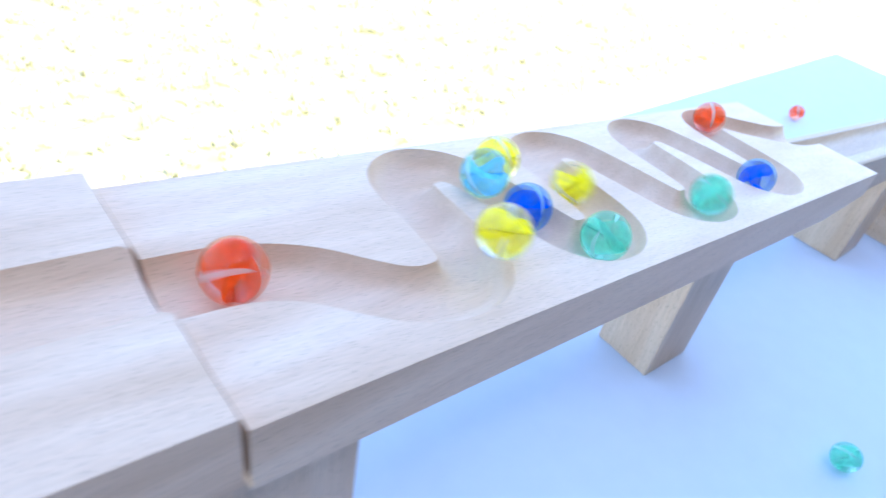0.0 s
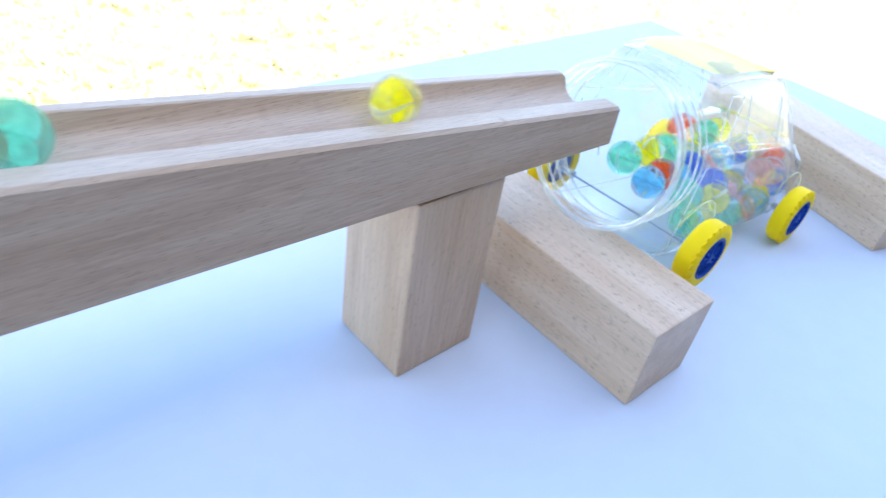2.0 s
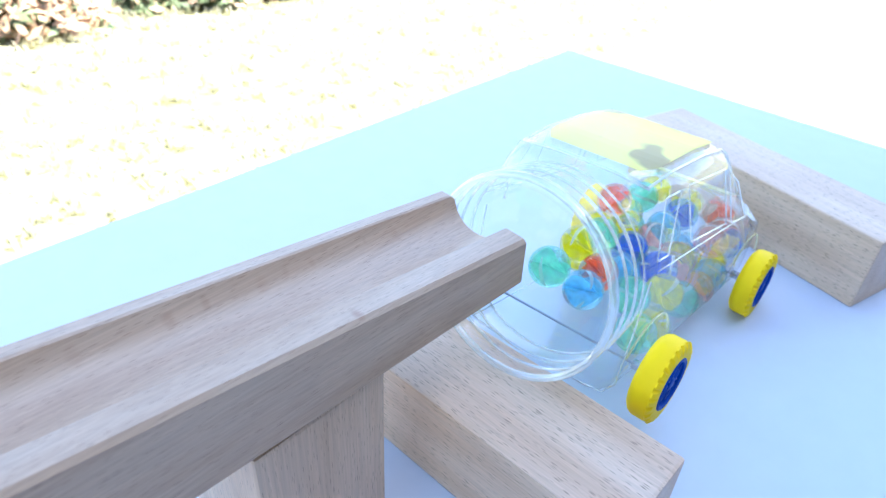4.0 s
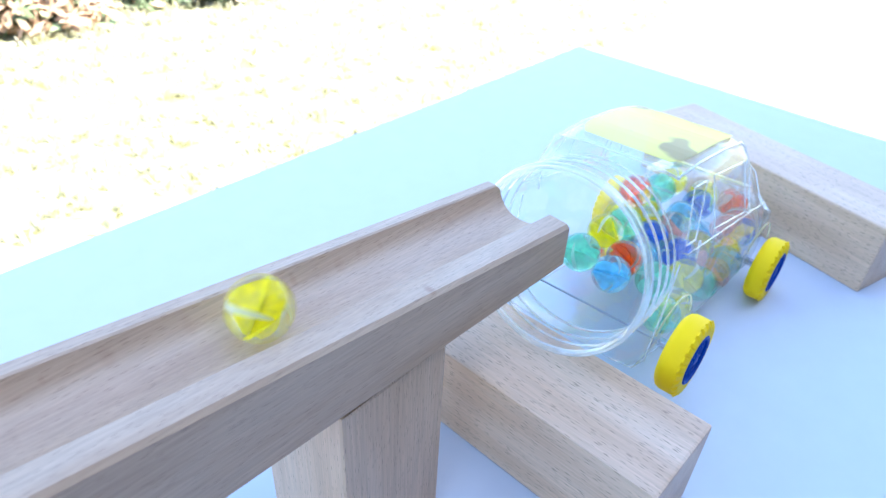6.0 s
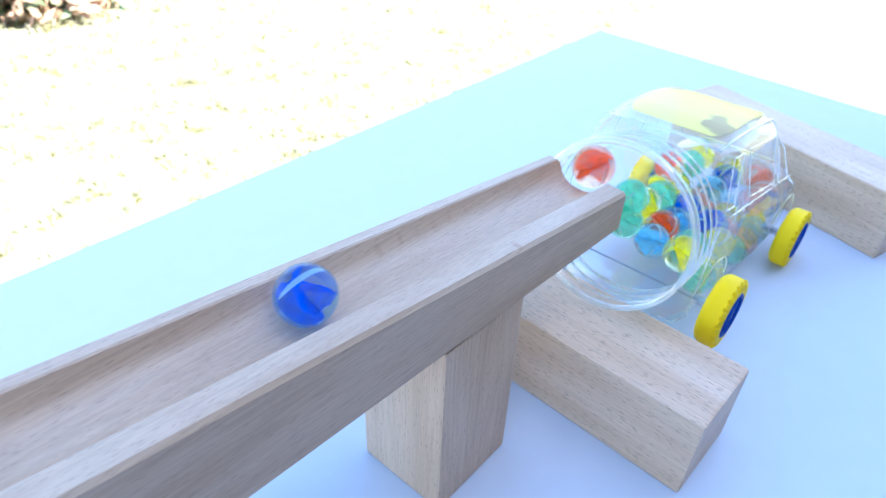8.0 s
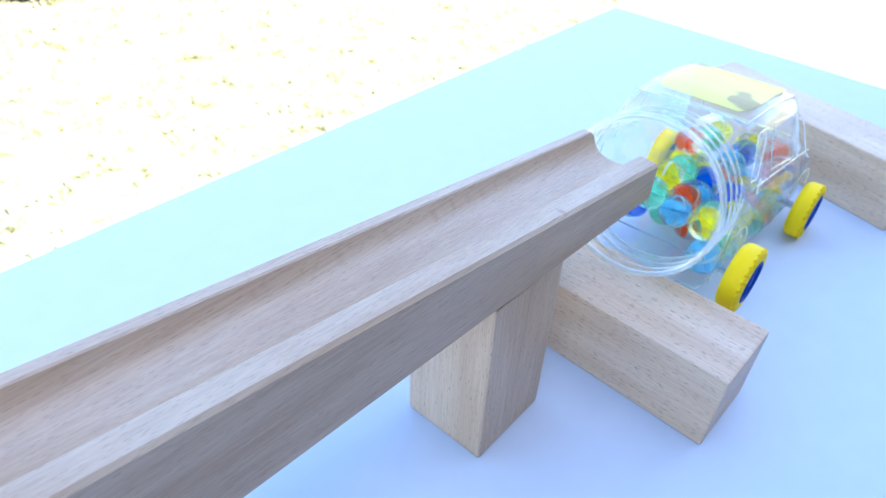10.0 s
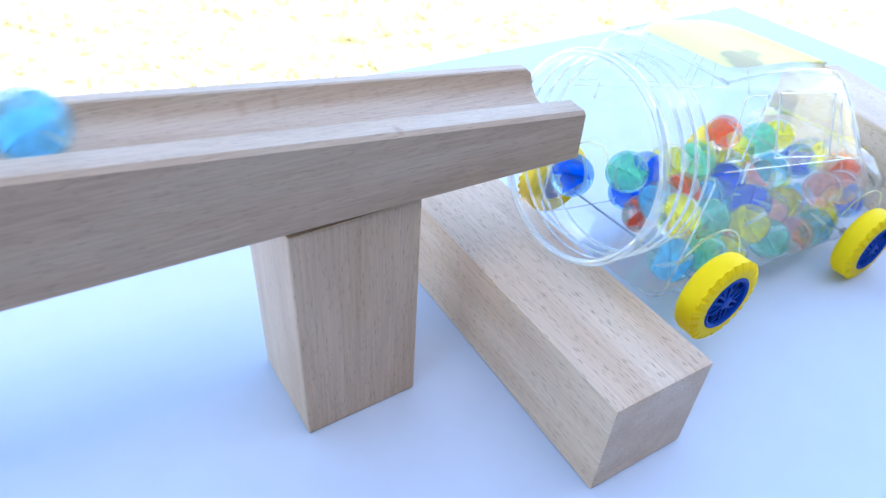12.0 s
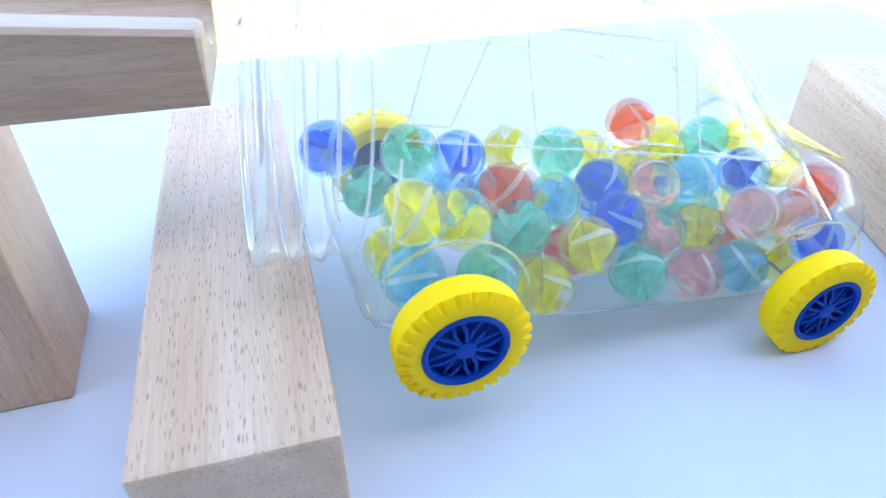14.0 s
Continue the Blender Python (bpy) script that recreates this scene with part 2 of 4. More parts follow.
def lathe(bm, profile, steps, about="x", centre=(0, 0, 0)):
    """Rings of (along, radius) round an axis."""
    rings = []
    for a, r in profile:
        ring = []
        for k in range(steps):
            q = 2 * math.pi * k / steps
            p = (a, r * math.cos(q), r * math.sin(q)) if about == "x" else (r * math.cos(q), a, r * math.sin(q))
            ring.append(bm.verts.new(Vector(p) + Vector(centre)))
        rings.append(ring)
    for r0, r1 in zip(rings, rings[1:]):
        for k in range(steps):
            bm.faces.new((r0[k], r0[(k + 1) % steps], r1[(k + 1) % steps], r1[k]))
    return rings


def tube(bm, points, radius, steps=8, closed=False):
    pts = [Vector(p) for p in points]
    rings = []
    for i, p in enumerate(pts):
        a = pts[i - 1] if i or closed else p
        c = pts[(i + 1) % len(pts)] if i + 1 < len(pts) or closed else p
        d = (c - a).normalized()
        side = d.orthogonal().normalized() if abs(d.z) > 0.95 else d.cross(Vector((0, 0, 1))).normalized()
        up = side.cross(d)
        rings.append([bm.verts.new(p + radius * (math.cos(2 * math.pi * k / steps) * side + math.sin(2 * math.pi * k / steps) * up)) for k in range(steps)])
    pairs = list(zip(rings, rings[1:])) + ([(rings[-1], rings[0])] if closed else [])
    for r0, r1 in pairs:
        for k in range(steps):
            bm.faces.new((r0[k], r0[(k + 1) % steps], r1[(k + 1) % steps], r1[k]))
    if not closed:
        bm.faces.new(rings[0])
        bm.faces.new(rings[-1])


# ---- the ground, an unseen house added for shade, the table ----
GROUND = -7.5
bm = bmesh.new()
bmesh.ops.create_grid(bm, x_segments=4, y_segments=4, size=6000)
for v in bm.verts:
    v.co.z = GROUND
tagged(part("ground", bm, LAWN), "sunlit dry yellowish lawn reaching into the distance", "lawn", kind="structure")

# added out of view: keeps sun and rear sky off the table
house = empty("house", at_dm(0, -13.0, GROUND))
tagged(house, "unseen dark house block added to shade the table", "house", kind="structure")
part("wall", box_bm(-27, -30, 0, 25, 0, 28.9, 0.1), SHADE_WALL, house)
part("roof", box_bm(-28.5, -34, 29.0, 26.5, 3.5, 30.0, 0.1), SHADE_ROOF, house, "unseen brown roof with a deep eave, added to block sun and sky")

table = empty("table")
tagged(table, "smooth white table top in open shade on the lawn", "table")
bm = bmesh.new()
corners = [(5.36, 2.44), (-11.5, 2.68), (-11.5, -5.2), (5.02, -5.2)]
low = [bm.verts.new((x, y, -0.22)) for x, y in corners]
top = [bm.verts.new((x, y, 0)) for x, y in corners]
bm.faces.new(top)
bm.faces.new(low[::-1])
for k in range(4):
    bm.faces.new((low[k], low[(k + 1) % 4], top[(k + 1) % 4], top[k]))
bmesh.ops.bevel(bm, geom=bm.edges[:], offset=0.03, segments=2, affect="EDGES")
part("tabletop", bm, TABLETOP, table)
for x, y in ((4.4, 1.6), (-10.8, 1.8), (-10.8, -4.5), (4.2, -4.5)):
    part("leg", box_bm(x - 0.2, y - 0.2, GROUND, x + 0.2, y + 0.2, -0.2, 0.03), GREY_PAINT, table)


# ---- the path that the marbles follow ----
R = 0.083  # marble radius
ZIG_X0, ZIG_X1, ZIG_Y0, ZIG_Y1 = -5.085, -1.565, -0.175, 0.68
GROOVE, DEPTH = 0.109, 0.079


def zig_top(x):
    return 1.403 - 0.127 * (x + 1.565)


def slide_top(x):
    return min(0.994 + 0.098 * (0.944 - x), 1.262)


def slide_y(x):
    return 0.1475 - 0.0502 * (x - 0.944)


def smooth_line(points, n=10):
    out = []
    for i in range(len(points) - 1):
        p = [np.array(points[min(max(k, 0), len(points) - 1)]) for k in (i - 1, i, i + 1, i + 2)]
        for k in range(n):
            u = k / n
            out.append(0.5 * (2 * p[1] + (p[2] - p[0]) * u + (2 * p[0] - 5 * p[1] + 4 * p[2] - p[3]) * u**2 + (3 * p[1] - p[0] - 3 * p[2] + p[3]) * u**3))
    return np.array(out + [np.array(points[-1])], float)


PERIOD, FIRST = 0.6547, -4.432
BEND = [(0, -0.006), (0.07, 0.008), (0.125, 0.055), (0.15, 0.128), (0.16, 0.235), (0.164, 0.33), (0.167, 0.41), (0.188, 0.495), (0.245, 0.543), (0.315, 0.556), (0.38, 0.536), (0.43, 0.485), (0.457, 0.41), (0.478, 0.32), (0.497, 0.23), (0.515, 0.135), (0.538, 0.058), (0.588, 0.008)]
bends = [(-5.085, 0.257), (-4.9, 0.245), (-4.76, 0.19), (-4.65, 0.095), (-4.57, 0.03), (-4.50, 0.0)]
for k in range(4):
    bends += [(FIRST + k * PERIOD + x, y) for x, y in BEND]
bends = bends[:-6] + [(-1.975, 0.435), (-1.87, 0.36), (-1.74, 0.288), (-1.65, 0.268), (-1.565, 0.264)]
ZIG_LINE = smooth_line(bends)


def run_of(points):
    """Marble centres along the whole run: left track, winding track, slide."""
    way = [(x, 0.257, zig_top(x) + 0.045 - DEPTH + R + 0.004) for x in np.arange(-9.6, -5.1, 0.05)]
    way += [(x, y, zig_top(x) - DEPTH + R + 0.004) for x, y in points]
    way += [(x, slide_y(x), slide_top(x) - 0.077 + R + 0.004) for x in np.arange(-1.5, 1.0, 0.05)]
    return np.array(way)


RUN = run_of(ZIG_LINE)
RUN_S = np.r_[0, np.cumsum(np.linalg.norm(np.diff(RUN, axis=0), axis=1))]


def on_run(s):
    return np.array([np.interp(s, RUN_S, RUN[:, k]) for k in range(3)])


# ---- winding track: a board with a milled, round-bottomed meander ----
def groove_board(name, x0, x1, y0, y1, top_of, bottom_of, line, radius, depth, cell, mat, label):
    """A board whose upper face is a fine net, pressed down along the line."""
    nx, ny = int((x1 - x0) / cell) + 1, int((y1 - y0) / cell) + 1
    xs, ys = np.linspace(x0, x1, nx), np.linspace(y0, y1, ny)
    gx, gy = np.meshgrid(xs, ys, indexing="ij")
    a, b = line[:-1], line[1:]
    best, bx, by = np.full(gx.shape, 1e9), gx.copy(), gy.copy()
    for p, q in zip(a, b):
        d = q - p
        u = np.clip(((gx - p[0]) * d[0] + (gy - p[1]) * d[1]) / (d @ d), 0, 1)
        cx, cy = p[0] + u * d[0], p[1] + u * d[1]
        dist = np.hypot(gx - cx, gy - cy)
        near = dist < best
        best, bx, by = np.where(near, dist, best), np.where(near, cx, bx), np.where(near, cy, by)
    snap = np.abs(best - radius) < 0.7 * cell
    inner = np.zeros_like(snap)
    inner[1:-1, 1:-1] = True
    snap &= inner
    safe = np.maximum(best, 1e-6)
    gx = np.where(snap, bx + (gx - bx) * radius / safe, gx)
    gy = np.where(snap, by + (gy - by) * radius / safe, gy)
    best = np.where(snap, radius, best)
    ratio = np.clip(best / radius, 0, 1)
    dip = depth * (np.sqrt(np.clip(1 - (0.94 * ratio) ** 2, 0, 1)) - math.sqrt(1 - 0.94**2) * ratio**4)
    verts = [(gx[i, j], gy[i, j], top_of(gx[i, j]) - dip[i, j]) for i in range(nx) for j in range(ny)]
    faces = [(i * ny + j, (i + 1) * ny + j, (i + 1) * ny + j + 1, i * ny + j + 1) for i in range(nx - 1) for j in range(ny - 1)]
    lip = [i * ny for i in range(nx)] + [(nx - 1) * ny + j for j in range(1, ny)] + [i * ny + ny - 1 for i in range(nx - 2, -1, -1)] + [j for j in range(ny - 2, 0, -1)]
    base = len(verts)
    verts += [(verts[k][0], verts[k][1], bottom_of(verts[k][0])) for k in lip]
    m = len(lip)
    faces += [(lip[k], base + k, base + (k + 1) % m, lip[(k + 1) % m]) for k in range(m)]
    n0, n1 = nx - 1, ny - 1
    for i in range(nx - 1):
        far0, far1 = n0 + n1 + (n0 - i), n0 + n1 + (n0 - i - 1)
        faces.append((base + i, base + far0 % m, base + far1 % m, base + i + 1))
    me = bpy.data.meshes.new(name)
    me.from_pydata([(x * DM, y * DM, z * DM) for x, y, z in verts], [], faces)
    me.materials.append(mat)
    me.validate()
    for p in me.polygons:
        p.use_smooth = True
    me.set_sharp_from_angle(angle=radians(32))
    ob = new(name, me)
    return tagged(ob, label, "toy track")


def zig_bottom(x):
    return max(zig_top(x) - 0.2, 1.266)


groove_board("winding_track", ZIG_X0, ZIG_X1, ZIG_Y0, ZIG_Y1, zig_top, zig_bottom, ZIG_LINE, GROOVE, DEPTH, 0.0095, WOOD_X, "pale beech board with a milled winding marble groove")
left_line = smooth_line([(-9.6, 0.257), (-6.3, 0.257), (-5.9, 0.235), (-5.6, 0.235), (-5.35, 0.25), (-5.0, 0.257)])
groove_board("straight_track", -9.55, -5.1, -0.175, 0.69, lambda x: zig_top(x) + 0.045, lambda x: zig_top(x) - 0.17, left_line, 0.118, DEPTH, 0.02, WOOD_X, "pale beech board with a straight marble groove")

# ---- slide: a tapering beam with a trough ----

def build_slide():
    hw, r, depth = 0.183, 0.1175, 0.077
    prof = [(-hw - 0.004, -0.006), (-r - 0.006, -0.004)]
    for k in range(15):
        q = -1 + 2 * k / 14
        prof.append((r * q, -depth * math.sqrt(max(0, 1 - (0.985 * q) ** 2)) + depth * math.sqrt(1 - 0.985**2) * q**4 - 0.004))
    prof += [(r + 0.006, 0.0), (hw - 0.026, 0.0), (hw - 0.014, -0.012)]
    bm = bmesh.new()
    rings = []
    xs = list(np.arange(-2.44, 0.93, 0.12)) + [0.932, 0.944]
    for i, x in enumerate(xs):
        inset = 0.01 if i in (0, len(xs) - 1) else 0
        c, t = slide_y(x), slide_top(x)
        ring = [bm.verts.new((x + 0.08 * (y + hw), c + y * (1 - inset / hw), t + z - inset)) for y, z in [(-hw - 0.016, -0.017)] + prof]
        foot = 0.825
        ring += [bm.verts.new((x + 0.028 - (0.012 if i == len(xs) - 1 else 0), c + hw - 0.014 - inset, foot + 0.01)), bm.verts.new((x + 0.028 - (0.012 if i == len(xs) - 1 else 0), c + hw - 0.024, foot)), bm.verts.new((x - (0.012 if i == len(xs) - 1 else 0), c - hw - 0.006, foot)), bm.verts.new((x - (0.012 if i == len(xs) - 1 else 0), c - hw - 0.016 + inset, foot + 0.01))]
        rings.append(ring)
    n = len(rings[0])
    for r0, r1 in zip(rings, rings[1:]):
        for k in range(n):
            bm.faces.new((r0[k], r0[(k + 1) % n], r1[(k + 1) % n], r1[k]))
    bm.faces.new(rings[0])
    bm.faces.new(rings[-1][::-1])
    ob = part("slide_track", bm, SLIDE_WOOD, None, "beech slide beam with a rounded marble trough", True)
    ob.data.set_sharp_from_angle(angle=radians(30))
    return tagged(ob, category="toy track")


build_slide()


# ---- building blocks ----
def block(name, m, sx, sy, sz, mat, label):
    ob = part(name, box_bm(0, 0, 0, sx, sy, sz, 0.012), mat, None, label)
    ob.matrix_world = m
    return tagged(ob, category="wooden block", group="wooden building blocks")


block("support_block", at_dm(0, 0, 0), 0.402, 0.385, 0.8175, WOOD_Z, "upright beech block holding the slide's low end")
block("support_block", at_dm(-2.44, 0.116, 0, 0, 0, -2.4), 0.406, 0.39, 0.824, WOOD_Z, "upright beech block holding the slide's high end")
block("support_block", at_dm(-5.19, -0.11, 0), 0.42, 0.40, 1.63, WOOD_Z, "tall upright beech block under the winding track's start")
block("support_block", at_dm(-9.3, 0.05, 0), 0.42, 0.40, 2.16, WOOD_Z, "tall upright beech block under the straight track")
block("lying_block", at_dm(0.672, -0.632, 0, 0, 0, -1.8), 0.40, 1.6, 0.391, WOOD_Y, "beech block lying under the jar's neck")
block("lying_block", at_dm(2.893, -0.812, 0, 0, 0, -17.5), 0.40, 1.6, 0.398, WOOD_Y, "beech block lying against the jar's front")

# ---- the car-shaped jar ----
TILT_JAR = 8.9
JAR_M = at_dm(1.03, 0.02, 0.762) @ pose(0, 0, 0, 0, TILT_JAR, 0)
jar = empty("toy_car_jar", JAR_M)
tagged(jar, "clear plastic car-shaped jar on yellow wheels, filling with marbles", "jar")


def section_radius(poly, q):
    d = np.array((math.cos(q), math.sin(q)))
    best = 0
    for a, b in zip(poly, poly[1:] + poly[:1]):
        a, e = np.array(a), np.array(b) - np.array(a)
        det = d[0] * -e[1] + e[0] * d[1]
        if abs(det) < 1e-9:
            continue
        k = (a[0] * -e[1] + e[0] * a[1]) / det
        u = (d[0] * a[1] - d[1] * a[0]) / det
        if k > 0 and -1e-6 <= u <= 1 + 1e-6:
            best = max(best, k)
    return best


def body_section(hb, belt, ht, wb, wm, wt):
    half = [(wb - 0.07, hb), (wb - 0.02, hb + 0.02), (wb, hb + 0.07), (wm, belt - 0.03), (wm - 0.015, belt), (wt + 0.01, ht - 0.05), (wt - 0.03, ht - 0.01), (wt - 0.08, ht)]
    return half + [(-x, z) for x, z in half[::-1]]


STEPS = 72
SECTIONS = [(0.25, -0.43, 0.10, 0.36, 0.33, 0.345, 0.26), (0.42, -0.452, 0.10, 0.385, 0.335, 0.35, 0.27), (0.65, -0.455, 0.10, 0.395, 0.335, 0.35, 0.27), (0.86, -0.455, 0.095, 0.385, 0.335, 0.35, 0.27), (0.98, -0.455, 0.09, 0.34, 0.335, 0.35, 0.265), (1.08, -0.455, 0.08, 0.28, 0.335, 0.35, 0.265), (1.18, -0.455, 0.06, 0.205, 0.335, 0.35, 0.27), (1.27, -0.455, 0.03, 0.13, 0.335, 0.35, 0.285), (1.35, -0.455, 0.0, 0.06, 0.335, 0.35, 0.30), (1.40, -0.455, -0.02, 0.035, 0.335, 0.345, 0.30), (1.55, -0.455, -0.06, 0.0, 0.335, 0.34, 0.29), (1.68, -0.45, -0.10, -0.045, 0.325, 0.33, 0.28), (1.76, -0.44, -0.17, -0.11, 0.30, 0.30, 0.26), (1.80, -0.36, -0.22, -0.17, 0.24, 0.25, 0.21)]


def build_jar():
    bm = bmesh.new()
    rings = []

    def ring(s, radii):
        rings.append([bm.verts.new((s, radii[k] * math.cos(2 * math.pi * k / STEPS), radii[k] * math.sin(2 * math.pi * k / STEPS))) for k in range(STEPS)])

    neck = [(0.0, 0.318), (0.0, 0.345), (0.012, 0.356), (0.03, 0.356), (0.045, 0.340), (0.075, 0.338), (0.088, 0.352), (0.10, 0.352), (0.113, 0.338), (0.14, 0.338), (0.152, 0.352), (0.164, 0.352), (0.177, 0.338), (0.205, 0.338), (0.215, 0.347), (0.235, 0.347)]
    for s, r in neck:
        ring(s - 0.035, [r] * STEPS)
    first = body_section(*SECTIONS[0][1:])
    rad = [section_radius(first, 2 * math.pi * k / STEPS) for k in range(STEPS)]
    for s, u in ((0.205, 0.30), (0.212, 0.7), (0.226, 0.93)):
        ring(s, [0.345 + (q - 0.345) * u for q in rad])
    for s, *sec in SECTIONS:
        poly = body_section(*sec)
        shift = 0.0 if sec[2] > 0.02 else -0.2
        moved = [(x, z - shift) for x, z in poly]
        radii = [section_radius(moved, 2 * math.pi * k / STEPS) for k in range(STEPS)]
        rings.append([bm.verts.new((s, radii[k] * math.cos(2 * math.pi * k / STEPS), radii[k] * math.sin(2 * math.pi * k / STEPS) + shift)) for k in range(STEPS)])
    for r0, r1 in zip(rings, rings[1:]):
        for k in range(STEPS):
            bm.faces.new((r0[k], r0[(k + 1) % STEPS], r1[(k + 1) % STEPS], r1[k]))
    bm.faces.new(rings[-1])
    ob = part("body", bm, JAR, jar, "clear plastic car body", True)
    ob.data.set_sharp_from_angle(angle=radians(50))
    # lip and screw threads
    for s, r, w in ((-0.023, 0.345, 0.013), (0.059, 0.349, 0.005), (0.123, 0.349, 0.005), (0.19, 0.345, 0.004)):
        bm = bmesh.new()
        tube(bm, [(s, r * math.cos(2 * math.pi * k / 64), r * math.sin(2 * math.pi * k / 64)) for k in range(64)], w, 8, True)
        part("thread_ring" if s > 0 else "lip", bm, RIDGE, jar, "", True)
    for side in (-1, 1):
        bm = bmesh.new()
        tube(bm, [(0.252, side * 0.20, -0.438), (0.252, side * 0.30, -0.425), (0.252, side * 0.335, -0.37), (0.252, side * 0.34, -0.15), (0.252, side * 0.338, 0.06)], 0.0035, 8)
        part("rear_edge", bm, RIDGE, jar, "", True)
        bm = bmesh.new()
        tube(bm, [(0.38, side * 0.344, 0.12), (0.385, side * 0.349, 0.05)], 0.005, 8)
        part("door_edge", bm, RIDGE, jar, "", True)
        bm = bmesh.new()
        tube(bm, [(0.252, side * 0.30, -0.425), (0.42, side * 0.305, -0.437), (1.1, side * 0.305, -0.44), (1.68, side * 0.296, -0.435)], 0.003, 8)
        part("base_edge", bm, RIDGE, jar, "", True)
        bm = bmesh.new()
        tube(bm, [(0.25, side * 0.235, 0.352), (0.31, side * 0.238, 0.364), (0.42, side * 0.24, 0.38), (0.65, side * 0.243, 0.388), (0.86, side * 0.243, 0.378), (0.98, side * 0.238, 0.334), (1.08, side * 0.24, 0.274), (1.18, side * 0.245, 0.20), (1.27, side * 0.26, 0.125), (1.35, side * 0.275, 0.056)], 0.005, 8)
        part("roof_edge", bm, RIDGE, jar, "", True)

        def wall(s, h):
            u = (h - 0.10) / 0.275
            return (s, side * (0.345 - 0.075 * u), h)

        for outline in ([(0.255, 0.135), (0.345, 0.132), (0.425, 0.325), (0.30, 0.325)], [(0.54, 0.122), (0.915, 0.095), (0.85, 0.315), (0.49, 0.328)], [(0.975, 0.085), (1.16, 0.06), (1.02, 0.235), (0.91, 0.295)]):
            bm = bmesh.new()
            pts = []
            for a, b in zip(outline, outline[1:] + outline[:1]):
                pts += [wall(a[0] + (b[0] - a[0]) * k / 6, a[1] + (b[1] - a[1]) * k / 6) for k in range(6)]
            tube(bm, pts, 0.0032 if side < 0 else 0.002, 8, True)
            part("window_frame", bm, RIDGE, jar, "", True)
        bm = bmesh.new()
        tube(bm, [(0.25 + 1.0 * k / 12, side * 0.350, 0.108 - 0.05 * k / 12) for k in range(13)], 0.0025, 8)
        part("belt_line", bm, RIDGE, jar, "", True)
        for s in (0.422, 1.538):
            bm = bmesh.new()
            tube(bm, [(s + 0.21 * math.cos(q), side * 0.347, -0.353 + 0.21 * math.sin(q)) for q in np.linspace(0.35, math.pi - 0.55, 20)], 0.0042, 8)
            part("wheel_arch", bm, ARCH, jar, "thin yellow wheel arch", True)
    bm = bmesh.new()
    tube(bm, [(0.25, -0.24, 0.35), (0.252, -0.12, 0.36), (0.253, 0, 0.362), (0.252, 0.12, 0.36), (0.25, 0.24, 0.35)], 0.006, 8)
    part("roof_rear_edge", bm, RIDGE, jar, "", True)
    bm = bmesh.new()
    net = []
    for i in range(15):
        x = 0.305 + 0.62 * i / 14
        half = 0.212 * (1 - (abs(2 * i / 14 - 1)) ** 8 * 0.2)
        h = float(np.interp(x, [q[0] for q in SECTIONS], [q[3] for q in SECTIONS]))
        net.append([(x, half * (2 * k / 6 - 1), h + 0.008) for k in range(7)])
    for lift in (0.0, 0.004):
        vs = [[bm.verts.new((x, y, z + lift)) for x, y, z in row] for row in net]
        for r0, r1 in zip(vs, vs[1:]):
            for k in range(6):
                bm.faces.new((r0[k], r0[k + 1], r1[k + 1], r1[k]))
    part("roof_label", bm, FILM, jar, "yellow printed label on the roof")
    bm = bmesh.new()
    bmesh.ops.create_cube(bm, size=1, matrix=Matrix.Translation((1.545, 0, 0.008)) @ Matrix.Rotation(radians(15), 4, "Y") @ Matrix.Diagonal((0.24, 0.40, 0.006, 1)))
    part("bonnet_label", bm, FILM, jar, "yellow printed label on the bonnet")


build_jar()


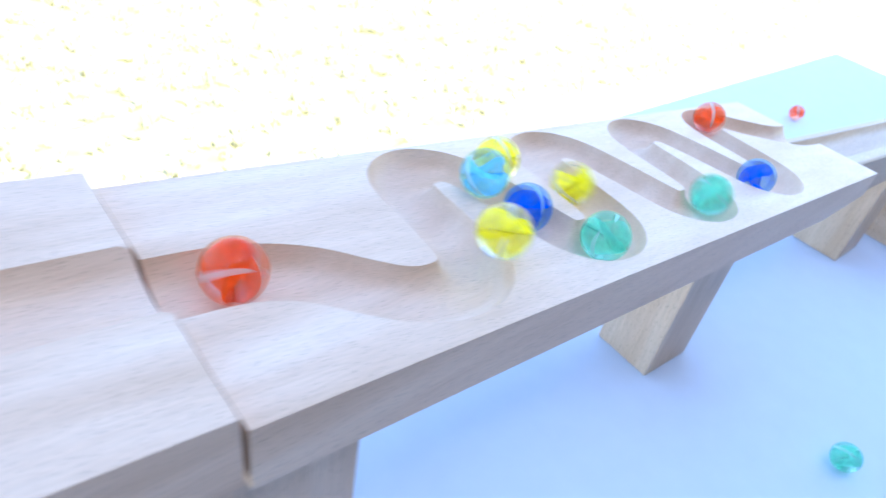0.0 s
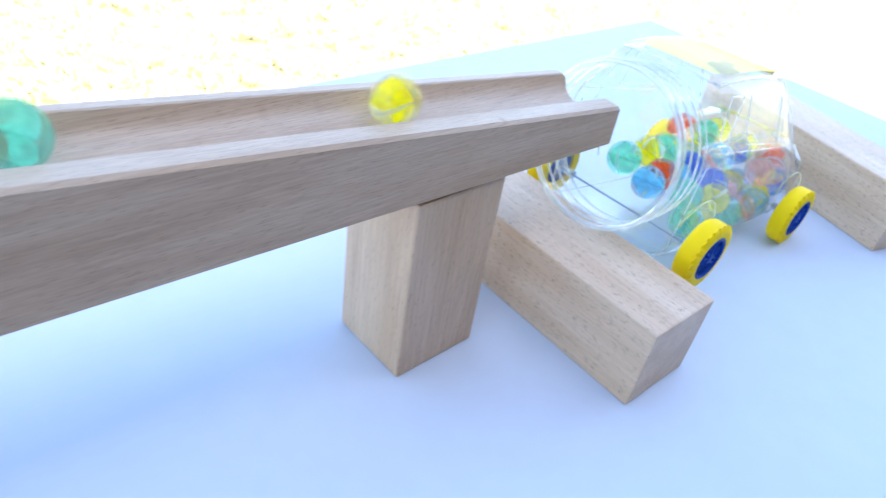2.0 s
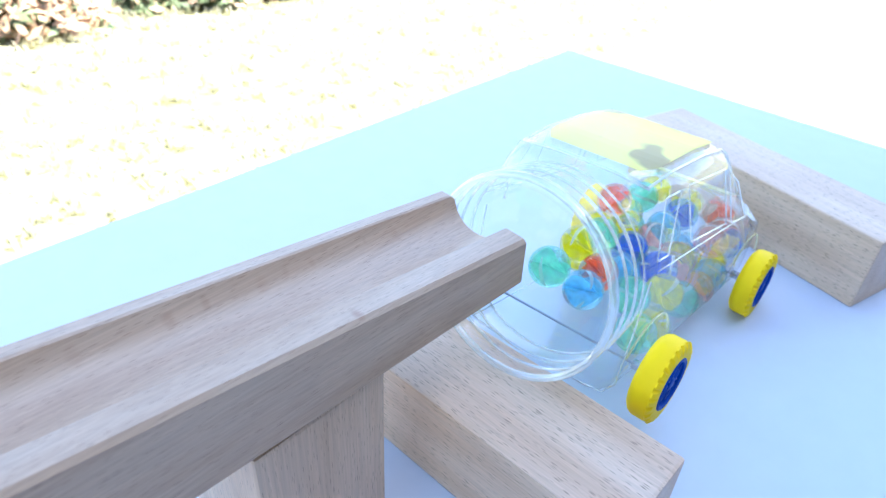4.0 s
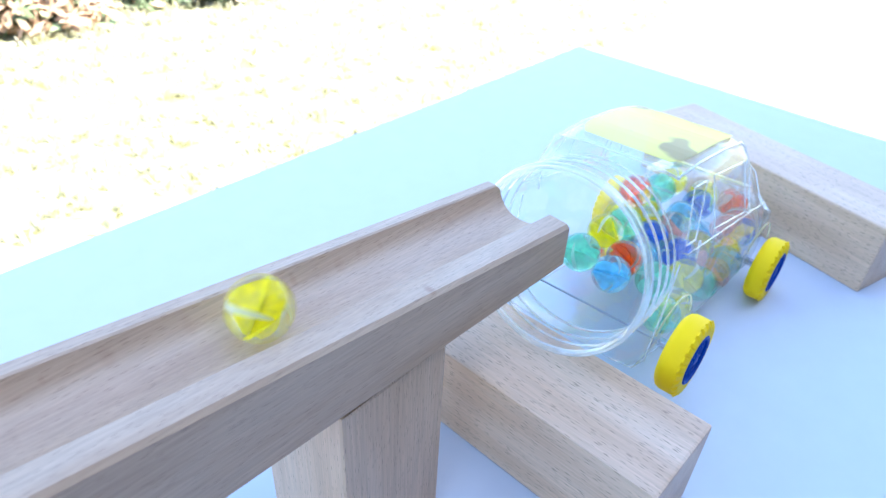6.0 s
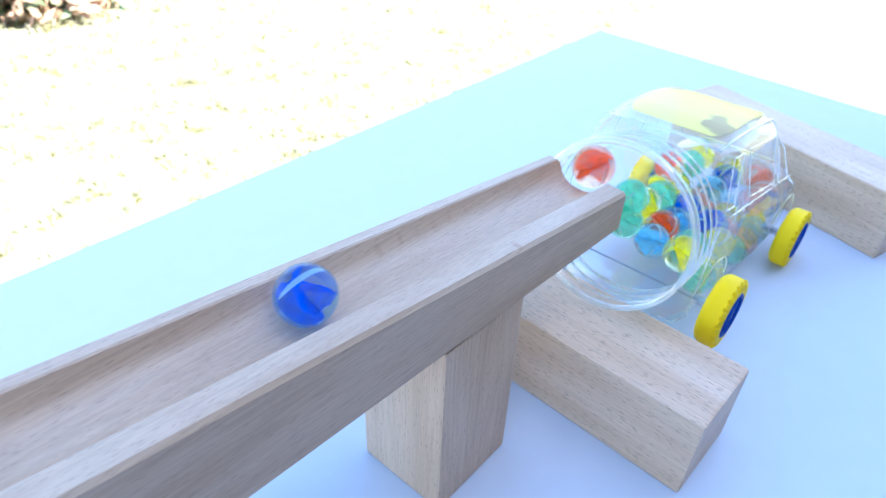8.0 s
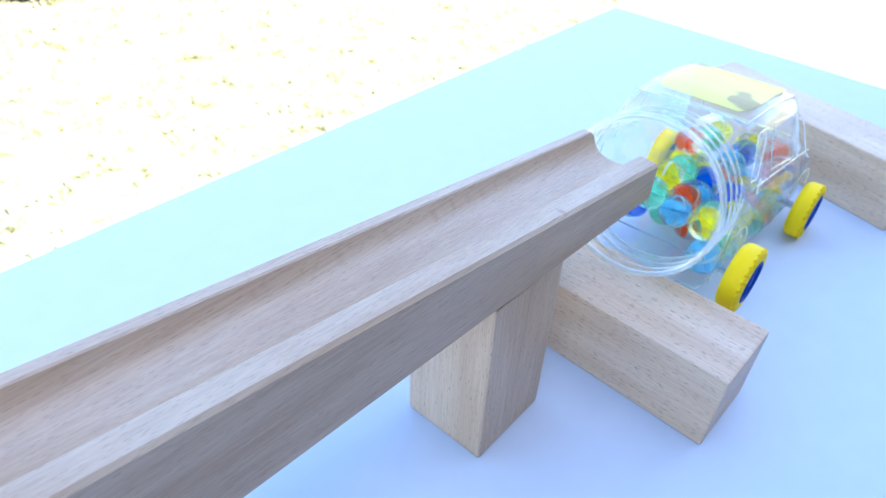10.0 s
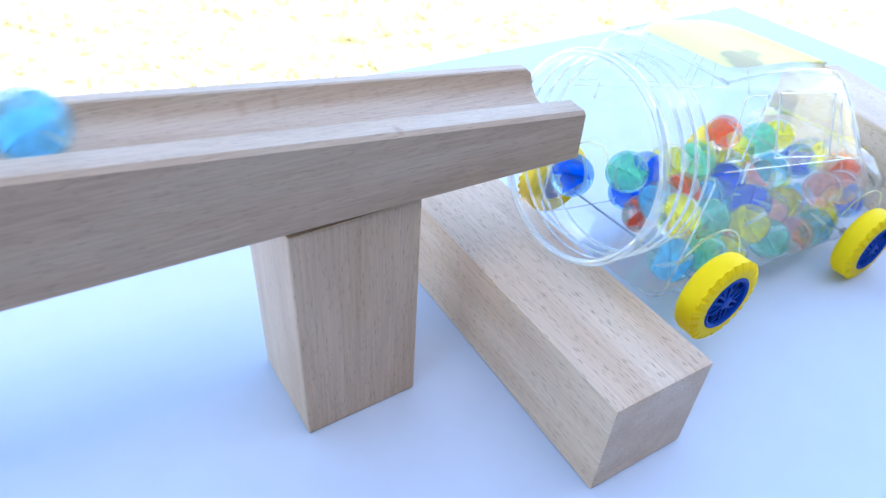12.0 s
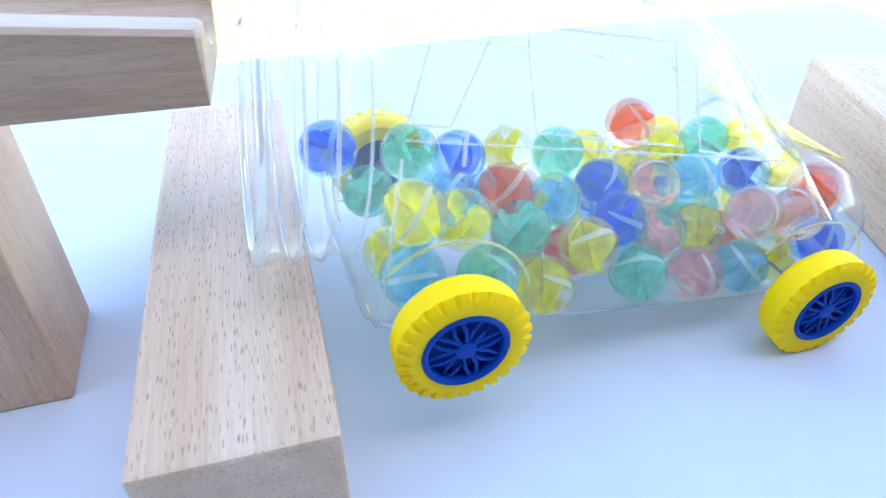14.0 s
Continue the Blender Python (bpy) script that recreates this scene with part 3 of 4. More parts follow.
def build_wheel(s, side):
    hub = Vector((s, side * (0.43 if side < 0 else 0.46), -0.364))
    wheel = empty("wheel")
    wheel.parent = jar
    wheel.location = hub * DM
    wheel.scale = (0.97, 0.76, 0.97)
    bm = bmesh.new()
    prof = [(-0.06, 0.10), (-0.068, 0.125), (-0.066, 0.148), (-0.052, 0.163), (-0.03, 0.171), (0.03, 0.171), (0.041, 0.169), (0.05, 0.166), (0.063, 0.152), (0.068, 0.132), (0.064, 0.112), (0.05, 0.106), (0.045, 0.10)]
    rings = lathe(bm, [(side * a, q) for a, q in prof] + [(side * -0.06, 0.10)], 156, "y")
    # lugs: 26 blocks round the outer shoulder, the gaps between them sunk
    for ring, (a, q) in zip(rings, prof):
        if a > 0.045 and q > 0.145:
            for k, v in enumerate(ring):
                sunk = 0.935 if k % 6 >= 4 else 1.05
                v.co.x, v.co.z = v.co.x * sunk, v.co.z * sunk
    bmesh.ops.remove_doubles(bm, verts=bm.verts, dist=1e-6)
    t = part("tyre", bm, TYRE, wheel, "yellow rubber tyre with a knobbly tread", True)
    t.data.set_sharp_from_angle(angle=radians(35))
    bm = bmesh.new()
    lathe(bm, [(side * a, q) for a, q in [(0.0, 0.112), (0.066, 0.112), (0.072, 0.106), (0.066, 0.096), (0.03, 0.093)]], 48, "y")
    lathe(bm, [(side * 0.022, 0.10), (side * 0.022, 0.001)], 48, "y")
    lathe(bm, [(side * -0.045, 0.104), (side * -0.045, 0.07), (side * -0.03, 0.06), (side * -0.05, 0.03), (side * -0.05, 0.001)], 48, "y")
    for k in range(8):
        q = 2 * math.pi * k / 8
        for w in (-0.18, 0.18):
            a, b = q, q + w * 1.6
            tube(bm, [(0.022 * math.cos(a), side * 0.055, 0.022 * math.sin(a)), (0.06 * math.cos((a + b) / 2), side * 0.056, 0.06 * math.sin((a + b) / 2)), (0.096 * math.cos(b), side * 0.05, 0.096 * math.sin(b))], 0.0055, 6)
    lathe(bm, [(side * a, q) for a, q in [(0.02, 0.026), (0.062, 0.026), (0.066, 0.02), (0.066, 0.001)]], 24, "y")
    rm = part("rim", bm, RIM, wheel, "blue plastic spoked rim", True)
    rm.data.set_sharp_from_angle(angle=radians(40))


for s in (0.422, 1.538):
    for side in (-1, 1):
        build_wheel(s, side)
    for side in (-1, 1):
        bm = bmesh.new()
        tube(bm, [(s, side * 0.325, -0.365), (s, side * 0.42, -0.365)], 0.02, 12)
        part("axle_stub", bm, RIDGE, jar, "", True)
    bm = bmesh.new()
    tube(bm, [(s, -0.42, -0.365), (s, 0.45, -0.365)], 0.005, 10)
    part("axle", bm, STEEL, jar, "thin steel axle rod", True)

# ---- marbles ----
COLOURS = {
    "red": ((1.0, 0.13, 0.01), (1.0, 0.86, 0.78), "orange-red cat's-eye glass marble"),
    "yellow": ((1.0, 0.88, 0.0), (1.0, 1.0, 0.86), "clear glass marble with yellow swirls"),
    "green": ((0.42, 0.85, 0.68), (0.70, 0.96, 0.88), "sea-green glass marble with a pale streak"),
    "blue": ((0.0, 0.15, 0.85), (0.66, 0.86, 1.0), "deep blue cat's-eye glass marble"),
    "light_blue": ((0.32, 0.74, 1.0), (0.78, 0.95, 1.0), "light blue cat's-eye glass marble"),
    "pink": ((1.0, 0.52, 0.47), (1.0, 0.92, 0.91), "clear glass marble with pink and white swirls"),
}
MESHES = {}


def marble_meshes(colour):
    if colour in MESHES:
        return MESHES[colour]
    vane, body, label = COLOURS[colour]
    glass = solid_glass("marble_glass_" + colour, body, 0.0, 1.5)
    m, n, l, b = material("marble_swirl_" + colour)
    co = n.new("ShaderNodeTexCoord")
    wave = n.new("ShaderNodeTexNoise")
    wave.inputs["Scale"].default_value, wave.inputs["Detail"].default_value = 260, 3
    l.new(co.outputs["Object"], wave.inputs["Vector"])
    light = [min(1, v * 0.9 + 0.04) for v in vane]
    r = ramp(n, [(0.45, vane), (0.75, light)])
    l.new(wave.outputs[0], r.inputs[0])
    l.new(r.outputs[0], b.inputs["Base Color"])
    b.inputs["Roughness"].default_value = 0.6
    b.inputs["Specular IOR Level"].default_value = 0.0
    tr = n.new("ShaderNodeBsdfTranslucent")
    l.new(r.outputs[0], tr.inputs[0])
    mx = n.new("ShaderNodeMixShader")
    mx.inputs[0].default_value = 0.72
    l.new(b.outputs[0], mx.inputs[1])
    l.new(tr.outputs[0], mx.inputs[2])
    wisp = n.new("ShaderNodeBsdfTransparent")
    thin = ramp(n, [(0.35, (0.08, 0.08, 0.08)), (0.65, (0.40, 0.40, 0.40))])
    l.new(wave.outputs[0], thin.inputs[0])
    veil = n.new("ShaderNodeMixShader")
    l.new(thin.outputs[0], veil.inputs[0])
    l.new(mx.outputs[0], veil.inputs[1])
    l.new(wisp.outputs[0], veil.inputs[2])
    l.new(veil.outputs[0], n["Material Output"].inputs["Surface"])
    bm = bmesh.new()
    bmesh.ops.create_uvsphere(bm, u_segments=40, v_segments=24, radius=R)
    ball = part("glass", bm, glass, None, "", True)
    bm = bmesh.new()
    blades = {"green": 3, "red": 3, "yellow": 3, "blue": 3, "light_blue": 3, "pink": 2}[colour]
    for k in range(blades):
        grid = []
        for i in range(13):
            z = -0.9 + 1.8 * i / 12
            row = []
            for j in range(7):
                x = 0.9 * math.sqrt(max(0, 1 - (z / 0.97) ** 2)) * j / 6
                q = 2 * math.pi * k / blades + 0.9 * z + 0.9 * (j / 6) ** 2
                row.append((x * R * math.cos(q), x * R * math.sin(q), z * R))
            grid.append(row)
        vs = [[bm.verts.new(p) for p in row] for row in grid]
        for i in range(12):
            for j in range(6):
                bm.faces.new((vs[i][j], vs[i + 1][j], vs[i + 1][j + 1], vs[i][j + 1]))
    bmesh.ops.remove_doubles(bm, verts=bm.verts, dist=1e-5)
    vanes = part("swirl", bm, m, ball, "", True)
    bm = bmesh.new()
    for half in (0, math.pi):
        rows = []
        for i in range(15):
            q = half + math.radians(-72 + 144 * i / 14)
            w = 0.012 + 0.10 * math.sin(math.pi * i / 14) ** 0.5
            sway = 0.16 * math.sin(1.7 * q)
            rows.append([bm.verts.new(Vector((math.cos(q), math.sin(q), sway + o * w)).normalized() * 0.93 * R) for o in (-1, -0.4, 0.4, 1)])
        for r0, r1 in zip(rows, rows[1:]):
            for j in range(3):
                bm.faces.new((r0[j], r1[j], r1[j + 1], r0[j + 1]))
    streak = part("streak", bm, STREAK, ball, "white streak", True)
    ball.name = "marble"
    tagged(ball, label, "marble", "glass marbles")
    MESHES[colour] = (ball.data, vanes.data, streak.data, label)
    bpy.data.objects.remove(streak)
    bpy.data.objects.remove(vanes)
    bpy.data.objects.remove(ball)
    return MESHES[colour]


turns = random.Random(4)


def marble(colour, place):
    ball, vanes, streak, label = marble_meshes(colour)
    ob = new("marble", ball)
    tagged(ob, label, "marble", "glass marbles")
    new("swirl", vanes).parent = ob
    tagged(new("streak", streak), "white streak").parent = ob
    ob.matrix_world = pose(*(v * DM for v in place), turns.uniform(0, 360), turns.uniform(0, 360), turns.uniform(0, 360))
    return ob


# resting places in the jar: the marbles on view, along the jar, across it and up
JAR_DM = Matrix.Translation((1.03, 0.02, 0.762)) @ pose(0, 0, 0, 0, TILT_JAR, 0)
NEAR = [("light_blue", 0.344, -0.255, -0.297), ("green", 0.538, -0.255, -0.299), ("yellow", 0.737, -0.255, -0.357), ("green", 1.023, -0.255, -0.35), ("pink", 1.208, -0.255, -0.356), ("light_blue", 1.375, -0.255, -0.352), ("yellow", 0.843, -0.2, -0.308), ("yellow", 0.335, -0.2, -0.18), ("yellow", 0.435, -0.2, -0.203)]
NEAR += [("pink", 1.409, -0.2, -0.205), ("pink", 1.58, -0.2, -0.192), ("yellow", 1.567, -0.2, -0.373), ("blue", 1.70, -0.2, -0.281), ("green", 0.686, -0.12, -0.279), ("blue", 0.993, -0.12, -0.289), ("pink", 1.138, -0.12, -0.285), ("yellow", 1.314, -0.12, -0.304), ("red", 1.68, -0.12, -0.184)]
NEAR += [("light_blue", 0.541, 0.0, -0.232), ("red", 0.693, 0.0, -0.236), ("light_blue", 0.874, 0.0, -0.274), ("blue", 1.023, 0.0, -0.245), ("light_blue", 1.3, 0.0, -0.2), ("blue", 1.524, 0.0, -0.173), ("yellow", 1.69, 0.0, -0.165), ("pink", 1.191, 0.0, -0.249)]
NEAR += [("blue", 0.573, 0.1, -0.191), ("yellow", 0.717, 0.1, -0.188), ("green", 0.889, 0.1, -0.19), ("yellow", 1.186, 0.1, -0.213), ("green", 0.414, 0.1, -0.15), ("red", 1.209, 0.22, -0.134), ("green", 1.515, 0.22, -0.17), ("yellow", 1.68, 0.22, -0.158), ("yellow", 1.06, 0.22, -0.224), ("yellow", 1.389, 0.22, -0.214)]


def heap():
    """The seen marbles keep about their places; the hidden bottom layer settles between them."""
    rng = np.random.RandomState(7)
    fixed = np.array([n[1:] for n in NEAR])
    pts = [(s, v, -0.368) for v in (-0.09, 0.08, 0.25) for s in np.arange(0.36 + (0.08 if v == 0.08 else 0), 1.68, 0.172)]
    pts = np.array(pts) + rng.uniform(-0.02, 0.02, (len(pts), 3))
    n = len(fixed)
    every = np.vstack([fixed, pts])
    for _ in range(400):
        every[n:, 2] -= 0.0015
        d = every[:, None] - every[None]
        far = np.linalg.norm(d, axis=2) + np.eye(len(every))
        push = np.clip(2 * R * 1.003 - far, 0, None)[..., None] * d / far[..., None] * 0.3
        every += push.sum(1)
        every[:n] += 0.03 * (fixed - every[:n])
        every[:, 1] = np.clip(every[:, 1], -0.258, 0.258)
        every[:, 2] = np.clip(every[:, 2], -0.368, -0.10)
        every[:, 0] = np.clip(every[:, 0], 0.337, 1.71)
    return every


HEAP = heap()
hues = random.Random(11)
PALETTE = ["yellow", "green", "light_blue", "blue", "yellow", "pink", "yellow", "green", "light_blue", "green", "red"]
SLOTS = []
for k, p in enumerate(HEAP):
    w = JAR_DM @ Vector(p)
    SLOTS.append((NEAR[k][0] if k < len(NEAR) else hues.choice(PALETTE), tuple(w), p))

# marbles that run down in the clip: colour, and where they are seen (seconds, place along the run in decimetres)
RUNNERS = [
    ("red", [(0, 10.47), (0.1, 10.59), (0.2, 10.85), (0.3, 11.13), (0.5, 11.81), (0.6, 12.22), (0.7, 12.64), (0.8, 13.34)]),
    ("blue", [(0, 9.58), (0.1, 9.79), (0.2, 10.01), (0.3, 10.47), (0.4, 10.55), (0.5, 10.83), (0.6, 11.06), (0.7, 11.16), (0.8, 11.84), (0.9, 12.26), (1, 12.59), (1.1, 13.19)]),
    ("green", [(0, 8.35), (0.1, 8.66), (0.2, 8.94), (0.3, 9.14), (0.4, 9.39), (0.5, 9.59), (0.6, 9.81), (0.7, 10.03), (0.8, 10.44), (0.9, 10.61), (1, 10.79), (1.1, 11.02), (1.2, 11.13), (1.3, 11.72), (1.4, 12.05), (1.5, 12.56), (1.6, 13.06), (1.7, 13.66)]),
    ("yellow", [(0, 7.15), (0.1, 7.42), (0.2, 7.64), (0.3, 7.92), (0.4, 8.08), (0.5, 8.33), (0.6, 8.56), (0.7, 8.80), (0.8, 9.15), (0.9, 9.46), (1, 9.57), (1.1, 9.84), (1.2, 9.98), (1.7, 11.51), (1.8, 11.91), (1.9, 12.35), (2, 12.84), (2.1, 13.43)]),
    ("green", [(0, 6.77), (0.1, 6.96), (0.2, 7.19), (0.3, 7.32), (0.4, 7.60), (0.5, 7.88), (0.6, 8.06), (0.7, 8.33), (0.8, 8.49), (0.9, 8.91), (1, 9.13), (1.1, 9.40), (1.2, 9.62), (2, 11.82), (2.1, 12.16), (2.2, 12.60), (2.3, 13.17), (2.4, 13.75)]),
    ("blue", [(0, 6.47), (0.1, 6.50), (0.2, 6.52), (0.3, 6.55), (0.4, 6.55), (0.5, 6.56), (0.6, 6.62), (1, 6.65), (2.8, 12.59), (2.9, 13.17), (3, 13.78)]),
    ("light_blue", [(0, 6.21), (0.1, 6.21), (0.2, 6.23), (0.3, 6.23), (0.4, 6.23), (0.5, 6.23), (0.9, 6.26), (3, 12.59), (3.1, 13.11), (3.2, 13.68)]),
    ("yellow", [(0, 6.29), (0.3, 6.35), (0.5, 6.39), (0.9, 6.42), (3.1, 12.59), (3.2, 13.13)]),
    ("yellow", [(0, 5.48), (0.1, 5.64), (0.2, 5.72), (0.3, 5.84), (0.4, 6.06), (0.8, 6.09), (3.9, 11.31), (4.4, 13.78)]),
    ("red", [(0, 4.74), (0.1, 5.09), (0.2, 5.46), (0.3, 5.62), (0.4, 5.70), (0.5, 5.70), (0.9, 5.73), (4.3, 11.31), (4.8, 13.78)]),
    ("red", [(0, 3.93), (0.2, 4.78), (0.3, 5.11), (0.4, 5.46), (0.8, 5.49), (4.6, 11.31), (5.1, 13.78)]),
    ("yellow", [(0, 3.63), (2.31392, 3.63), (4.81392, 11.31), (5.6, 12.34), (5.7, 12.39), (5.8, 12.50), (5.9, 12.63), (6, 12.76), (6.1, 12.89), (6.2, 13.02), (6.3, 13.14), (6.4, 13.27), (6.5, 13.42), (6.6, 13.57), (6.7, 13.78)]),
    ("green", [(0, 3.46), (3.32772, 3.46), (5.82772, 11.31), (6.5, 12.14), (6.6, 12.22), (6.7, 12.32), (6.8, 12.41), (6.9, 12.53), (7, 12.64), (7.1, 12.76), (7.3, 13.03), (7.5, 13.35), (7.7, 13.62)]),
    ("red", [(0, 3.29), (3.60813, 3.29), (6.10813, 11.31), (6.7, 12.09), (6.8, 12.17), (6.9, 12.27), (7, 12.38), (7.1, 12.50), (7.3, 12.78), (7.5, 13.10), (7.7, 13.36), (7.9, 13.66)]),
    ("blue", [(0, 3.12), (4.49471, 3.12), (6.99471, 11.31), (7.5, 11.96), (7.7, 12.15), (7.9, 12.38), (8.2, 12.74), (8.5, 13.21), (8.8, 13.64)]),
    ("light_blue", [(0, 2.95), (5.27487, 2.95), (7.77487, 11.31), (8.2, 11.90), (8.5, 12.22), (8.8, 12.57), (9, 12.84), (9.2, 13.28)]),
    ("red", [(0, 2.78), (8.4612, 2.78), (10.9612, 11.31), (11.3, 13.02), (11.4, 13.53)]),
    ("blue", [(0, 2.61), (8.59373, 2.61), (11.0937, 11.31), (11.3, 12.27), (11.4, 12.60), (11.5, 13.10), (11.6, 13.66)]),
    ("blue", [(0, 2.44), (8.75908, 2.44), (11.2591, 11.31), (11.4, 11.91), (11.5, 12.12), (11.6, 12.54), (11.7, 13.05), (11.8, 13.61)]),
    ("light_blue", [(0, 2.27), (9.27811, 2.27), (11.7781, 11.31), (12, 12.36), (12.1, 12.82), (12.2, 13.38), (12.3, 13.78)]),
    ("green", [(0, 2.10), (9.54711, 2.10), (12.0471, 11.31), (12.3, 12.69), (12.4, 13.25), (12.5, 13.78)]),
    ("yellow", [(0, 1.93), (9.83359, 1.93), (12.3336, 11.31), (12.7, 12.91), (12.8, 13.46), (12.9, 13.78)]),
    ("green", [(0, 1.76), (10.0053, 1.76), (12.5053, 11.31), (12.9, 12.95), (13, 13.51), (13.1, 13.78)]),
    ("yellow", [(0, 1.59), (10.3913, 1.59), (12.8913, 11.31), (13.3, 13.29), (13.4, 13.78)]),
]
LATE = {0: 15, 7: 11, 8: 21, 26: 18}  # place in the near layer: the runner that comes to rest there
NECK = {17: (1.20, 0.20, 0.552)}  # one stays behind in the neck
# off the groove's middle: shift, until when, and how fast it fades; two marbles are jammed on one another, one bounces off the wall
HOP = {6: ((-0.017, -0.109, 0.063), 0.95, 0.3), 7: ((0.09, 0.043, 0.04), 0.95, 0.3), 8: ((0.083, -0.020, 0.066), 0.0, 0.13)}
ROLLING = []


def build_runners():
    """The runners land in the heap's foremost places, so those stay empty until then."""
    late = {LATE[k]: k for k in LATE}
    order = sorted(range(len(NEAR), len(SLOTS)), key=lambda k: SLOTS[k][2][0] - 0.8 * SLOTS[k][2][2])
    taken = set(order[: len(RUNNERS) - len(late)])
    for k, (colour, w, p) in enumerate(SLOTS):
        if k not in taken and k not in LATE:
            marble(colour, w)
    rest = sorted(taken, key=lambda k: -SLOTS[k][2][0])
    for i, (colour, seen) in enumerate(RUNNERS):
        k = late[i] if i in late else rest.pop(0)
        ROLLING.append((marble(colour, on_run(seen[0][1])), seen, NECK.get(i, SLOTS[k][1])))


build_runners()
END_S = float(RUN_S[-1])


def runner_rows(ob, seen, goal, hop):
    turn0 = ob.matrix_world.to_quaternion()
    times, ways = [t for t, _ in seen], [s for _, s in seen]
    pace = (ways[-1] - ways[-2]) / (times[-1] - times[-2]) if ways[-1] < END_S - 0.02 else 0
    if pace:
        times.append(times[-1] + (END_S - ways[-1]) / max(pace, 1.5))
        ways.append(END_S)
    leave = times[-1]
    rows, spin = [], turn0.copy()
    last, t = None, 0.0
    start = on_run(END_S)
    goal = np.array(goal)
    while t < 14.0001:
        if t <= leave:
            s = float(np.interp(t, times, ways))
            p = on_run(s) + np.array(hop[0]) * min(1.0, max(0.0, 1 - (t - hop[1]) / hop[2]))
        else:
            u = t - leave
            fall = min(1.0, u / (0.3 if leave < 10 else 0.13))
            p = start + (goal - start) * np.array([fall, fall, fall**1.7])
        if last is not None:
            d = Vector(p - last)
            if 0 < d.length < 1.2 and t <= leave + 0.3:
                axis = Vector((0, 0, 1)).cross(d)
                if axis.length > 1e-6:
                    q = Matrix.Rotation(min(d.length / R, 1.3), 3, axis.normalized()).to_quaternion()
                    spin = q @ spin
        rows.append((t, Matrix.LocRotScale(Vector(p) * DM, spin, None)))
        last = p
        t = round(t * 30 + 1) / 30
    # keep a row only where the marble moves
    kept = [rows[0]]
    for a, b, c in zip(rows, rows[1:], rows[2:]):
        if (b[1].translation - a[1].translation).length > 1e-6 or (c[1].translation - b[1].translation).length > 1e-6:
            kept.append(b)
    return kept + [rows[-1]]


STRAYS = [
    ("green", [(0.0, -1.97, -0.92, R), (0.1, -1.79, -1.065, R), (0.6, -0.95, -1.75, R), (1.2, -0.1, -2.5, R), (2.0, 0.7, -3.2, R), (3.0, 1.2, -3.6, R)]),
    ("red", [(0.0, 2.32, 1.56, R), (0.2, 3.0, 1.32, R), (0.9, 5.42, 0.5, R), (1.05, 5.8, 0.4, -0.9), (1.3, 6.4, 0.2, GROUND + R), (1.7, 6.9, 0.1, GROUND + R)]),
]
STRAY_MARBLES = [(marble(colour, way[0][1:]), way) for colour, way in STRAYS]


def stray_rows(ob, way):
    spin, last, rows = ob.matrix_world.to_quaternion(), None, []
    ts = [w[0] for w in way]
    for k in range(int(ts[-1] * 30) + 1):
        p = Vector([float(np.interp(k / 30, ts, [w[i] for w in way])) for i in (1, 2, 3)])
        if last is not None and (p - last).length > 1e-5:
            axis = Vector((0, 0, 1)).cross(p - last)
            spin = Matrix.Rotation(min((p - last).length / R, 1.3), 3, axis.normalized()).to_quaternion() @ spin
        rows.append((k / 30, Matrix.LocRotScale(p * DM, spin, None)))
        last = p
    return rows + [(14.0, rows[-1][1])]


def motions():
    for ob, way in STRAY_MARBLES:
        walk(ob, stray_rows(ob, way))
    for i, (ob, seen, goal) in enumerate(ROLLING):
        walk(ob, runner_rows(ob, seen, goal, HOP.get(i, ((0, 0, 0), 0.0, 1.0))))


